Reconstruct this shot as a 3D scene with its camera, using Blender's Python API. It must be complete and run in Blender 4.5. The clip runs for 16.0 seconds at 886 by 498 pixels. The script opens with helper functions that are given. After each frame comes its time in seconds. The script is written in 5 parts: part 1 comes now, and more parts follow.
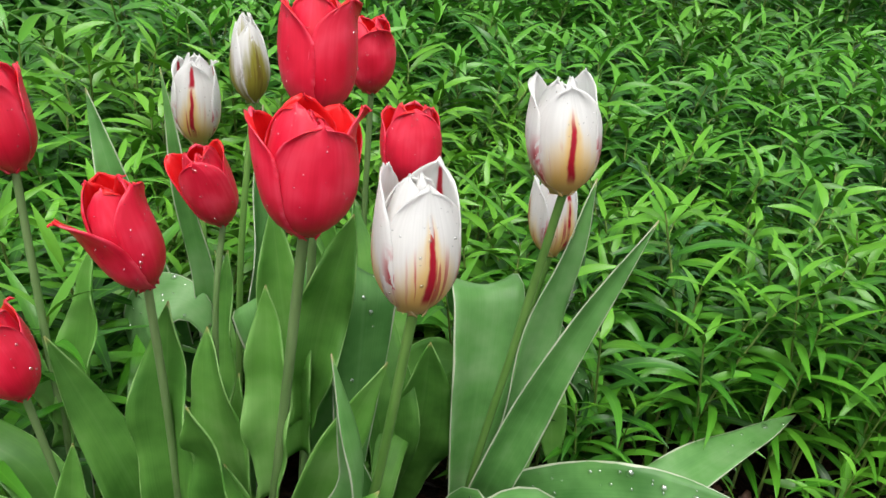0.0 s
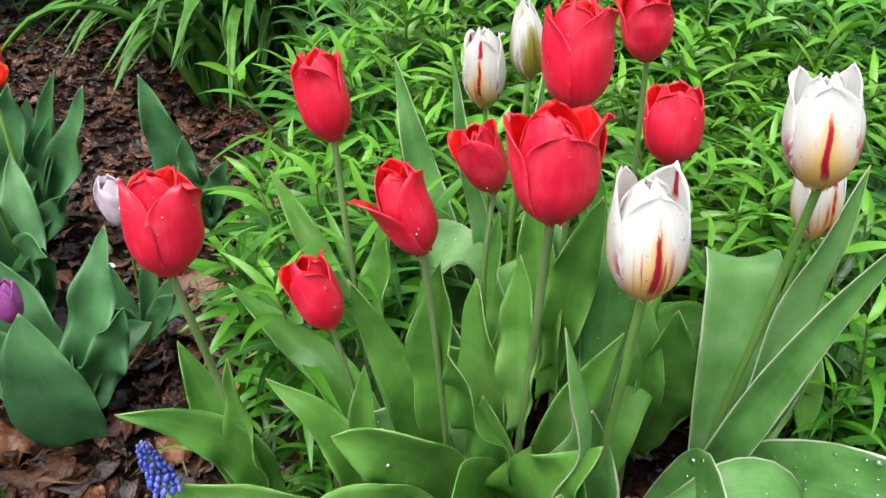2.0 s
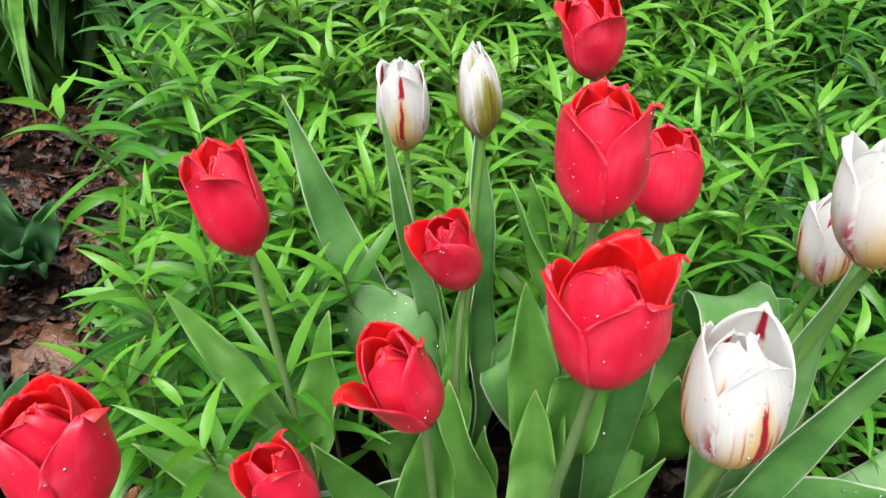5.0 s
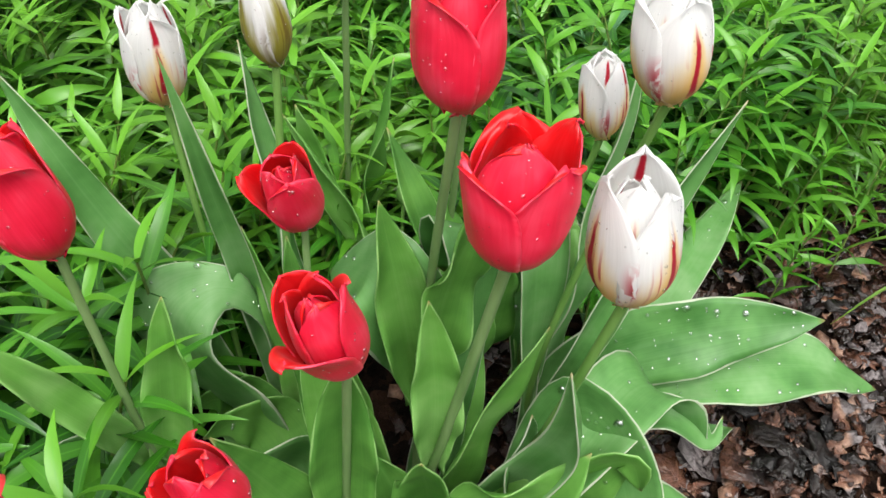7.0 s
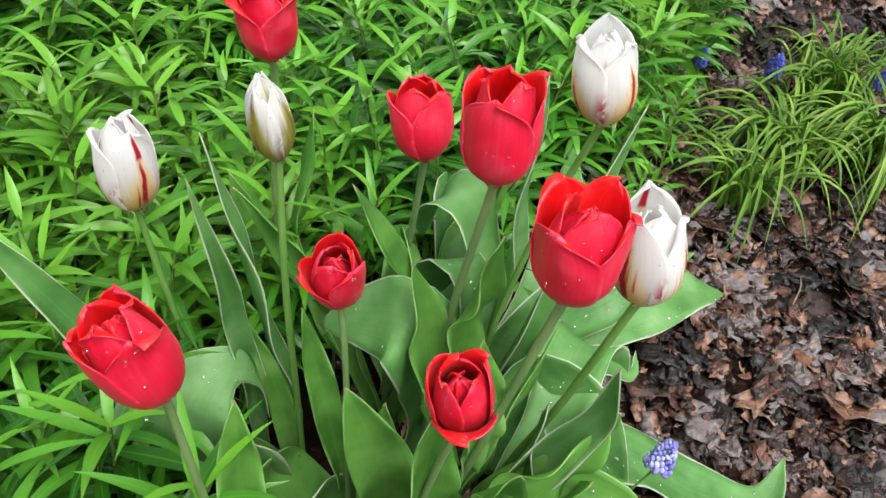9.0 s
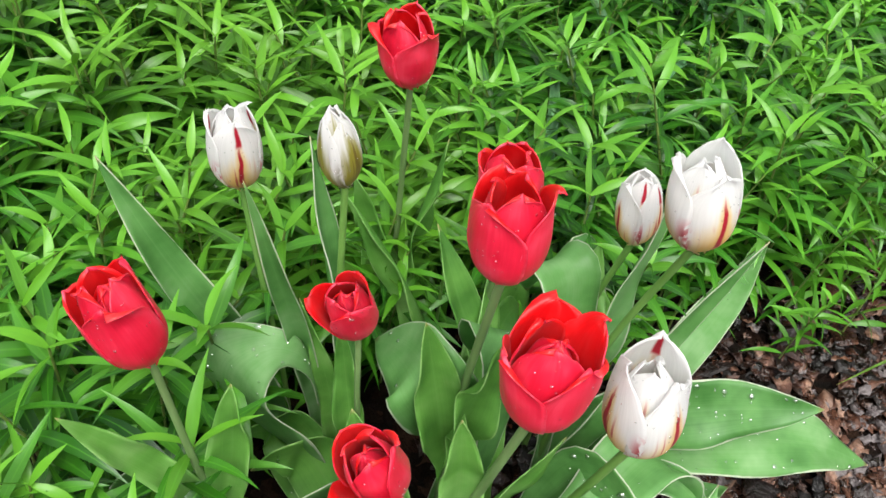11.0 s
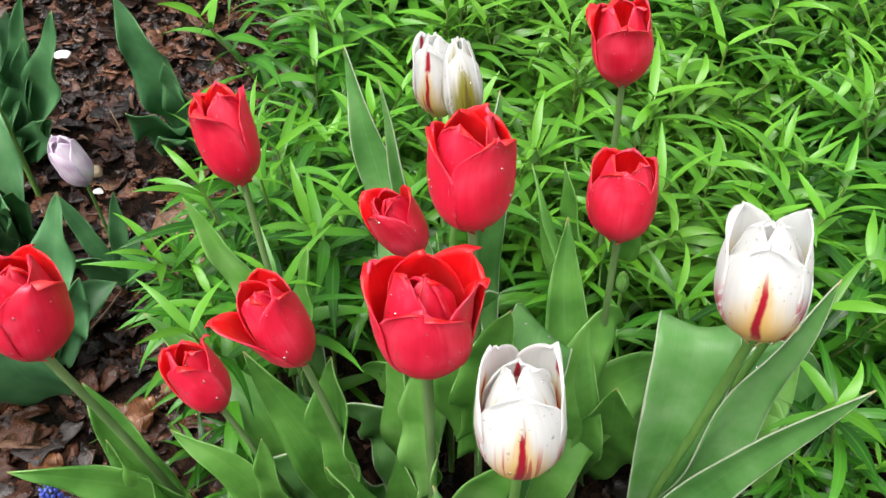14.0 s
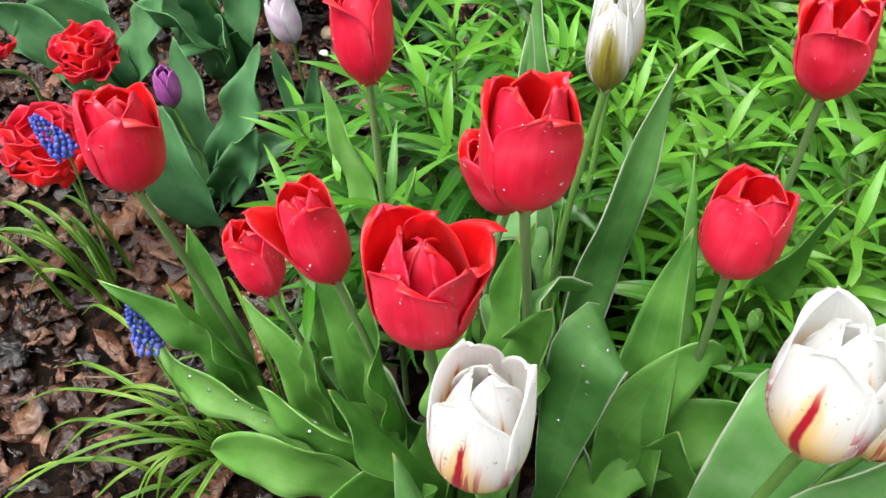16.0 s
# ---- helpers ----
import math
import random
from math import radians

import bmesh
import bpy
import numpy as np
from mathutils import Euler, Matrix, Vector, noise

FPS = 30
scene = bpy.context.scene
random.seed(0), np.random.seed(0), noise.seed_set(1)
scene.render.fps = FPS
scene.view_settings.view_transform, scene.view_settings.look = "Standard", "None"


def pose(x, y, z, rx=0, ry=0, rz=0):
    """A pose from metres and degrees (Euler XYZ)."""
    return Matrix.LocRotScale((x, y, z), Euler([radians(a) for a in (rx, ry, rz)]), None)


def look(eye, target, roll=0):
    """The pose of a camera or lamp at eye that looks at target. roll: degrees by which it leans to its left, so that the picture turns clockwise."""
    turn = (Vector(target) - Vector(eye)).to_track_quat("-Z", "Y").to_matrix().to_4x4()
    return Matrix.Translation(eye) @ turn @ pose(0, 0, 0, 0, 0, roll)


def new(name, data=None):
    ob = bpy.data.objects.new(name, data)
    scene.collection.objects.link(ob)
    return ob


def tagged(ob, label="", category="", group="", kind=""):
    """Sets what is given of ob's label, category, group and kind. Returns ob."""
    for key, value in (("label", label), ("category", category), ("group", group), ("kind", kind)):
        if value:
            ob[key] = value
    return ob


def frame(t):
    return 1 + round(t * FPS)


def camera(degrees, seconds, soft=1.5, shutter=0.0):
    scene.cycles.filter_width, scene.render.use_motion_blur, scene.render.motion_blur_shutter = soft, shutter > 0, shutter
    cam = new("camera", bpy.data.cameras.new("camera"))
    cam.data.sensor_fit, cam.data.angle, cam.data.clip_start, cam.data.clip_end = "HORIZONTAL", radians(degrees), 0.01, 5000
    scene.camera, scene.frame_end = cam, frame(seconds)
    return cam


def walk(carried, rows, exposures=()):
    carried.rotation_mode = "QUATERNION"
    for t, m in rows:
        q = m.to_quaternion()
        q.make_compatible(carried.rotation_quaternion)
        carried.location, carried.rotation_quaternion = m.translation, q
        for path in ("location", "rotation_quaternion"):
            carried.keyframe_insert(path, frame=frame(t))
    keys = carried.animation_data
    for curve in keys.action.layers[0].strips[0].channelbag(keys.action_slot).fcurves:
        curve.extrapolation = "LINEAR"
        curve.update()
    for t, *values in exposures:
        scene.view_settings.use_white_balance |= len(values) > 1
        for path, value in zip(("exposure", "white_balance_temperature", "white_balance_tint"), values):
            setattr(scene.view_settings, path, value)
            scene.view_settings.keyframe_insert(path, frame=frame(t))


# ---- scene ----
cam = camera(57.00, 16.0)
PATH = [
    (0.0, -0.0374, -0.4770, 0.6342, 65.49, -6.34, -12.74),
    (0.5, -0.0629, -0.4875, 0.6367, 65.44, -4.76, -9.67),
    (1.0, -0.0806, -0.5005, 0.6525, 65.26, -3.20, -5.06),
    (1.5, -0.0657, -0.5097, 0.6844, 60.92, -1.81, 2.12),
    (2.0, -0.0074, -0.5126, 0.7046, 58.01, -0.02, 7.91),
    (2.5, 0.0475, -0.5091, 0.7263, 57.49, 1.26, 12.72),
    (3.0, 0.1148, -0.5027, 0.7526, 57.35, 2.06, 16.10),
    (3.2, 0.1064, -0.4869, 0.7641, 57.38, 1.00, 14.56),
    (5.3, -0.1381, -0.3026, 0.7463, 49.77, -0.37, -10.79),
    (5.5, -0.1491, -0.2941, 0.7480, 48.97, -0.74, -13.37),
    (6.0, -0.1572, -0.2939, 0.7295, 48.39, -1.54, -20.79),
    (6.5, -0.1841, -0.2897, 0.7192, 48.14, -2.10, -26.39),
    (7.0, -0.2085, -0.2782, 0.7196, 48.09, -2.83, -34.89),
    (7.5, -0.2431, -0.2506, 0.7353, 47.88, -2.10, -41.76),
    (8.0, -0.2835, -0.2144, 0.7634, 47.93, -2.79, -49.01),
    (8.5, -0.3044, -0.1824, 0.7771, 47.26, -4.32, -53.99),
    (9.0, -0.3368, -0.1557, 0.7983, 46.08, -5.17, -56.67),
    (9.5, -0.3436, -0.1488, 0.8321, 44.56, -4.57, -53.55),
    (10.0, -0.3127, -0.1721, 0.8453, 42.90, -2.67, -43.75),
    (10.2, -0.2875, -0.1879, 0.8436, 42.42, -2.80, -40.79),
    (12.5, -0.0907, -0.3282, 0.8596, 45.98, -5.82, -10.18),
    (13.0, -0.0449, -0.3650, 0.8295, 45.95, -2.05, -4.56),
    (13.5, 0.0258, -0.3543, 0.8170, 46.00, -0.79, 1.86),
    (14.0, 0.0766, -0.3300, 0.8073, 45.85, 0.41, 13.88),
    (14.5, 0.1222, -0.2899, 0.7950, 45.22, 0.02, 23.66),
    (15.0, 0.1456, -0.2583, 0.7724, 40.93, -0.50, 36.28),
    (15.5, 0.1530, -0.2493, 0.7660, 39.98, -0.46, 39.70),
    (16.0, 0.1542, -0.2386, 0.7891, 40.34, -0.22, 39.56),
]
walk(cam, [(t, pose(*r)) for t, *r in PATH], exposures=[(0.0, 0.68), (1.5, 0.86), (3.0, 1.1), (5.5, 0.89), (8.0, 0.89), (10.0, 0.9), (12.5, 0.9), (14.0, 1.0), (16.0, 1.06)])

# ---- world and light: a bright overcast spring day after rain ----
world = bpy.data.worlds.new("overcast_sky")
scene.world = world
world.use_nodes = True
wn, wl = world.node_tree.nodes, world.node_tree.links
sky = wn.new("ShaderNodeTexSky")
sky.sky_type, sky.sun_disc = "NISHITA", False
sky.sun_elevation, sky.sun_rotation = radians(65), radians(209)
sky.air_density, sky.dust_density, sky.ozone_density = 1.0, 4.0, 1.0
soft_sky = wn.new("ShaderNodeHueSaturation")
soft_sky.inputs["Saturation"].default_value = 0.12
wl.new(sky.outputs["Color"], soft_sky.inputs["Color"])
wl.new(soft_sky.outputs["Color"], wn["Background"].inputs["Color"])
wn["Background"].inputs["Strength"].default_value = 0.15
sun = new("sun", bpy.data.lights.new("sun", "SUN"))
sun.data.energy, sun.data.angle, sun.data.color = 1.5, radians(40), (1.0, 0.97, 0.9)
sun.matrix_world = look((-0.5, -0.9, 2.2), (0, 0, 0))

# ---- materials ----


def material(name):
    m = bpy.data.materials.new(name)
    m.use_nodes = True
    return m, m.node_tree.nodes, m.node_tree.links, m.node_tree.nodes["Principled BSDF"]


def ramp(nodes, links, source, stops):
    r = nodes.new("ShaderNodeValToRGB")
    while len(r.color_ramp.elements) < len(stops):
        r.color_ramp.elements.new(0.5)
    for e, (p, c) in zip(r.color_ramp.elements, stops):
        e.position, e.color = p, (*c, 1)
    links.new(source, r.inputs["Fac"])
    return r.outputs["Color"]


def calc(nodes, links, op, a, b=None, c=None):
    n = nodes.new("ShaderNodeMath")
    n.operation = op
    for i, v in enumerate((a, b, c)):
        if v is None:
            continue
        if isinstance(v, (int, float)):
            n.inputs[i].default_value = v
        else:
            links.new(v, n.inputs[i])
    return n.outputs[0]


def smooth(nodes, links, value, low, high, to_low=0.0, to_high=1.0):
    n = nodes.new("ShaderNodeMapRange")
    n.interpolation_type = "SMOOTHSTEP"
    links.new(value, n.inputs[0])
    for i, v in enumerate((low, high, to_low, to_high)):
        n.inputs[i + 1].default_value = v
    return n.outputs[0]


def blend(nodes, links, fac, a, b, mode="MIX"):
    n = nodes.new("ShaderNodeMix")
    n.data_type, n.blend_type = "RGBA", mode
    for i, v in ((0, fac), (6, a), (7, b)):
        if isinstance(v, tuple):
            n.inputs[i].default_value = (*v, 1)
        elif isinstance(v, float):
            n.inputs[i].default_value = v
        else:
            links.new(v, n.inputs[i])
    return n.outputs[2]


def noise_at(nodes, links, vector, scale, detail=3.0, rough=0.55, distortion=0.0):
    n = nodes.new("ShaderNodeTexNoise")
    n.inputs["Scale"].default_value, n.inputs["Detail"].default_value = scale, detail
    n.inputs["Roughness"].default_value, n.inputs["Distortion"].default_value = rough, distortion
    if vector is not None:
        links.new(vector, n.inputs["Vector"])
    return n.outputs["Fac"]


def stretched(nodes, links, vector, sx, sy, sz=1.0):
    n = nodes.new("ShaderNodeMapping")
    n.inputs["Scale"].default_value = (sx, sy, sz)
    links.new(vector, n.inputs["Vector"])
    return n.outputs[0]


def see_through(m, nodes, links, bsdf, colour, amount):
    """Thin plant tissue: part of the light passes through it."""
    t = nodes.new("ShaderNodeBsdfTranslucent")
    if isinstance(colour, tuple):
        t.inputs["Color"].default_value = (*colour, 1)
    else:
        links.new(colour, t.inputs["Color"])
    mix = nodes.new("ShaderNodeMixShader")
    mix.inputs[0].default_value = amount
    links.new(bsdf.outputs[0], mix.inputs[1])
    links.new(t.outputs[0], mix.inputs[2])
    links.new(mix.outputs[0], nodes["Material Output"].inputs["Surface"])


def bump(nodes, links, bsdf, height, strength, distance):
    b = nodes.new("ShaderNodeBump")
    b.inputs["Strength"].default_value, b.inputs["Distance"].default_value = strength, distance
    links.new(height, b.inputs["Height"])
    links.new(b.outputs[0], bsdf.inputs["Normal"])


def own_shift(nodes, links, uv):
    """UV shifted by a random amount for each object, so that no two pieces carry the same pattern."""
    info = nodes.new("ShaderNodeObjectInfo")
    c = nodes.new("ShaderNodeCombineXYZ")
    links.new(calc(nodes, links, "MULTIPLY", info.outputs["Random"], 37.0), c.inputs[2])
    add = nodes.new("ShaderNodeVectorMath")
    links.new(uv, add.inputs[0])
    links.new(c.outputs[0], add.inputs[1])
    return add.outputs[0], info.outputs["Random"]


def petal_red(name, deep, mid, edge):
    m, n, l, b = material(name)
    uv = n.new("ShaderNodeTexCoord").outputs["UV"]
    shifted, rnd = own_shift(n, l, uv)
    streak = noise_at(n, l, stretched(n, l, shifted, 26, 1.3, 1), 1.0, 4.0)
    broad = noise_at(n, l, shifted, 2.5, 2.0)
    mixv = calc(n, l, "ADD", calc(n, l, "MULTIPLY", streak, 0.26), calc(n, l, "MULTIPLY", broad, 0.8))
    col = ramp(n, l, mixv, [(0.3, deep), (0.55, mid), (0.8, edge)])
    sep = n.new("ShaderNodeSeparateXYZ")
    l.new(uv, sep.inputs[0])
    top = smooth(n, l, sep.outputs[1], 0.9, 1.0)
    side = smooth(n, l, calc(n, l, "ABSOLUTE", calc(n, l, "SUBTRACT", sep.outputs[0], 0.5)), 0.44, 0.5)
    worn = smooth(n, l, noise_at(n, l, stretched(n, l, shifted, 3, 9), 1.0, 3.0), 0.45, 0.7, 0.0, 0.6)
    rim = calc(n, l, "MULTIPLY", calc(n, l, "MAXIMUM", top, side), worn)
    col = blend(n, l, rim, col, tuple(min(1.0, 0.25 + c * 0.85) if i == 0 else 0.06 + c * 1.4 for i, c in enumerate(edge)))
    l.new(col, b.inputs["Base Color"])
    l.new(smooth(n, l, broad, 0.35, 0.65, 0.36, 0.5), b.inputs["Roughness"])
    b.inputs["Specular IOR Level"].default_value = 0.45
    b.inputs["Coat Weight"].default_value, b.inputs["Coat Roughness"].default_value = 0.12, 0.3
    b.inputs["Sheen Weight"].default_value, b.inputs["Sheen Roughness"].default_value = 0.05, 0.35
    b.inputs["Sheen Tint"].default_value = (1.0, 0.75, 0.8, 1)
    bump(n, l, b, mixv, 0.4, 0.002)
    see_through(m, n, l, b, col, 0.25)
    return m


RED_OUT = petal_red("red_petal_outside", (0.62, 0.006, 0.028), (0.78, 0.016, 0.056), (0.88, 0.070, 0.13))
RED_IN = petal_red("red_petal_inside", (0.68, 0.002, 0.004), (0.82, 0.006, 0.010), (0.88, 0.03, 0.035))
PURPLE = petal_red("purple_petal", (0.34, 0.05, 0.32), (0.50, 0.12, 0.47), (0.64, 0.28, 0.60))
ORANGE = petal_red("orange_red_petal", (0.62, 0.006, 0.006), (0.78, 0.012, 0.008), (0.86, 0.040, 0.012))
YELLOW = petal_red("yellow_and_red_petal", (0.74, 0.010, 0.007), (0.82, 0.022, 0.009), (0.88, 0.27, 0.02))
LILAC = petal_red("lilac_petal", (0.55, 0.36, 0.55), (0.76, 0.64, 0.76), (0.90, 0.86, 0.90))


def petal_white(name, red_amount, yellow, rib, fade=(0.15, 0.58), tongue=0.9, tear=0.34):
    """White petal with a yellow base and crimson flames along the middle and at the edges."""
    m, n, l, b = material(name)
    uv = n.new("ShaderNodeTexCoord").outputs["UV"]
    shifted, rnd = own_shift(n, l, uv)
    sep = n.new("ShaderNodeSeparateXYZ")
    l.new(uv, sep.inputs[0])
    u, v = sep.outputs[0], sep.outputs[1]
    wob = calc(n, l, "MULTIPLY", calc(n, l, "SUBTRACT", noise_at(n, l, stretched(n, l, shifted, 2, 2.4), 1.0, 3.0), 0.5), 0.16)
    off = calc(n, l, "ADD", calc(n, l, "SUBTRACT", u, 0.5), wob)
    mid = calc(n, l, "ABSOLUTE", off)
    across = calc(n, l, "ABSOLUTE", calc(n, l, "SUBTRACT", u, 0.5))
    width = calc(n, l, "MULTIPLY", calc(n, l, "SUBTRACT", 0.92, v), 0.08)
    core = calc(n, l, "SUBTRACT", 1.0, smooth(n, l, calc(n, l, "DIVIDE", mid, calc(n, l, "ADD", width, 0.006)), 0.5, 1.15))
    on = smooth(n, l, noise_at(n, l, stretched(n, l, shifted, 1.2, 1.6), 1.3, 2.0), 0.33, 0.50)
    span = calc(n, l, "MULTIPLY", smooth(n, l, v, 0.10, 0.2), calc(n, l, "SUBTRACT", 1.0, smooth(n, l, v, 0.6, 0.84)))
    flame = calc(n, l, "MULTIPLY", calc(n, l, "MULTIPLY", core, on), span)
    thin = smooth(n, l, noise_at(n, l, stretched(n, l, shifted, 15, 1.1), 1.0, 2.0, 0.5, 0.25), 0.57, 0.63)
    low_mid = calc(n, l, "MULTIPLY", smooth(n, l, v, 0.08, 0.18), calc(n, l, "SUBTRACT", 1.0, smooth(n, l, v, 0.38, 0.62)))
    lines = calc(n, l, "MULTIPLY", calc(n, l, "MULTIPLY", thin, low_mid), calc(n, l, "SUBTRACT", 1.0, smooth(n, l, across, 0.12, 0.30)))
    edge = smooth(n, l, across, 0.30, 0.46)
    feather = smooth(n, l, noise_at(n, l, stretched(n, l, shifted, 7, 4.0), 1.0, 3.0, 0.6, 0.8), 0.45, 0.55)
    low = calc(n, l, "MULTIPLY", smooth(n, l, v, 0.05, 0.12), calc(n, l, "SUBTRACT", 1.0, smooth(n, l, v, 0.34, 0.6)))
    fringe = calc(n, l, "MULTIPLY", calc(n, l, "MULTIPLY", edge, feather), calc(n, l, "MULTIPLY", low, 0.9))
    lick = calc(n, l, "MULTIPLY", calc(n, l, "SUBTRACT", 1.0, smooth(n, l, mid, 0.03, 0.07)), calc(n, l, "MULTIPLY", smooth(n, l, v, 0.70, 0.76), calc(n, l, "SUBTRACT", 1.0, smooth(n, l, v, 0.93, 0.97))))
    flame = calc(n, l, "MAXIMUM", flame, calc(n, l, "MULTIPLY", lick, smooth(n, l, rnd, 0.5, 0.56)))
    red = calc(n, l, "MULTIPLY", calc(n, l, "MAXIMUM", calc(n, l, "MAXIMUM", flame, calc(n, l, "MULTIPLY", lines, 0.75)), fringe), red_amount)
    ragged = calc(n, l, "MULTIPLY", calc(n, l, "SUBTRACT", noise_at(n, l, stretched(n, l, shifted, 9, 1.0), 1.0, 3.0), 0.5), tear)
    reach = calc(n, l, "ADD", calc(n, l, "SUBTRACT", v, calc(n, l, "MULTIPLY", calc(n, l, "SUBTRACT", 0.24, mid), tongue)), ragged)
    cream = calc(n, l, "SUBTRACT", 1.0, smooth(n, l, reach, fade[0] - 0.06, fade[1]))
    fine = noise_at(n, l, stretched(n, l, shifted, 40, 1.5), 1.0, 3.0)
    white = ramp(n, l, fine, [(0.3, (0.86, 0.86, 0.85)), (0.7, (0.93, 0.93, 0.92))])
    col = blend(n, l, cream, white, yellow)
    halo = calc(n, l, "SUBTRACT", 1.0, smooth(n, l, calc(n, l, "DIVIDE", mid, calc(n, l, "ADD", width, 0.02)), 0.8, 2.2))
    col = blend(n, l, calc(n, l, "MULTIPLY", calc(n, l, "MULTIPLY", halo, span), calc(n, l, "MULTIPLY", on, 0.6)), col, yellow)
    col = blend(n, l, red, col, rib)
    l.new(col, b.inputs["Base Color"])
    b.inputs["Roughness"].default_value = 0.42
    b.inputs["Sheen Weight"].default_value = 0.1
    bump(n, l, b, fine, 0.22, 0.001)
    see_through(m, n, l, b, col, 0.58)
    return m


WHITE = petal_white("white_petal_with_crimson_flames", 1.0, (0.90, 0.68, 0.24), (0.55, 0.012, 0.04))
BUD = petal_white("white_petal_with_olive_flames", 0.7, (0.40, 0.37, 0.045), (0.18, 0.11, 0.02), (0.30, 0.74), 1.6, 0.9)


def leaf_green(name, deep, mid, pale, margin, rough=0.42, streaks=60.0):
    m, n, l, b = material(name)
    tc = n.new("ShaderNodeTexCoord")
    uv = tc.outputs["UV"]
    shifted, rnd = own_shift(n, l, uv)
    streak = noise_at(n, l, stretched(n, l, shifted, streaks, 0.9), 1.0, 4.0)
    broad = noise_at(n, l, tc.outputs["Object"], 22.0, 3.0)
    mixv = calc(n, l, "ADD", calc(n, l, "MULTIPLY", streak, 0.12), calc(n, l, "MULTIPLY", broad, 0.70))
    mixv = calc(n, l, "ADD", mixv, calc(n, l, "MULTIPLY", calc(n, l, "SUBTRACT", rnd, 0.5), 0.22))
    col = ramp(n, l, mixv, [(0.25, deep), (0.45, mid), (0.68, pale)])
    sep = n.new("ShaderNodeSeparateXYZ")
    l.new(uv, sep.inputs[0])
    across = calc(n, l, "ABSOLUTE", calc(n, l, "SUBTRACT", sep.outputs[0], 0.5))
    rib = calc(n, l, "MULTIPLY", calc(n, l, "SUBTRACT", 1.0, smooth(n, l, across, 0.0, 0.05)), 0.10)
    col = blend(n, l, rib, col, pale)
    if margin:
        uneven = calc(n, l, "MULTIPLY", calc(n, l, "SUBTRACT", noise_at(n, l, stretched(n, l, shifted, 0.8, 9), 1.0, 3.0), 0.5), 0.085)
        white = smooth(n, l, calc(n, l, "ADD", across, uneven), 0.5 - margin, 0.5 - margin + 0.012)
        col = blend(n, l, white, col, (0.60, 0.67, 0.50) if margin > 0.01 else pale)
    tip = smooth(n, l, sep.outputs[1], 0.975, 1.0, 0.0, 0.7)
    col = blend(n, l, tip, col, (0.36, 0.27, 0.10))
    l.new(col, b.inputs["Base Color"])
    l.new(smooth(n, l, broad, 0.3, 0.7, rough - 0.08, rough + 0.12), b.inputs["Roughness"])
    bump(n, l, b, calc(n, l, "ADD", calc(n, l, "MULTIPLY", streak, 0.35), broad), 0.2, 0.0016)
    see_through(m, n, l, b, col, 0.42)
    return m


LEAF = leaf_green("tulip_leaf_green", (0.085, 0.26, 0.040), (0.175, 0.43, 0.078), (0.33, 0.59, 0.19), 0.009)
LEAF_EDGED = leaf_green("tulip_leaf_white_edged", (0.074, 0.235, 0.050), (0.158, 0.39, 0.105), (0.31, 0.54, 0.24), 0.023)
LEAF_BLUE = leaf_green("tulip_leaf_bluish", (0.063, 0.207, 0.078), (0.118, 0.319, 0.123), (0.218, 0.459, 0.202), 0.009)
# near-black leaf colour: the deep shade among the shrubs is painted into it
EVERGREEN_SHADE = leaf_green("evergreen_leaf_painted_shade", (0.008, 0.022, 0.007), (0.014, 0.036, 0.011), (0.030, 0.066, 0.018), 0.0, 0.55, 16.0)
STRAP = leaf_green("daylily_leaf", (0.030, 0.125, 0.016), (0.075, 0.26, 0.03), (0.19, 0.43, 0.07), 0.0, 0.4, 16.0)
GRASSY = leaf_green("grape_hyacinth_leaf", (0.08, 0.20, 0.02), (0.17, 0.35, 0.035), (0.38, 0.52, 0.10), 0.0, 0.4, 10.0)


def stem_material(name, low, high):
    m, n, l, b = material(name)
    tc = n.new("ShaderNodeTexCoord")
    f = noise_at(n, l, stretched(n, l, tc.outputs["Object"], 90, 90, 8), 1.0, 3.0)
    col = ramp(n, l, f, [(0.3, low), (0.7, high)])
    l.new(col, b.inputs["Base Color"])
    b.inputs["Roughness"].default_value = 0.5
    b.inputs["Subsurface Weight"].default_value = 0.1
    b.inputs["Subsurface Radius"].default_value = (0.002, 0.003, 0.001)
    return m


STEM = stem_material("tulip_stem_pale_green", (0.085, 0.21, 0.035), (0.16, 0.31, 0.07))
STEM_DULL = stem_material("tulip_stem_greyish", (0.10, 0.185, 0.055), (0.18, 0.28, 0.105))
WEED_STEM = stem_material("groundcover_stem", (0.09, 0.15, 0.03), (0.17, 0.24, 0.05))


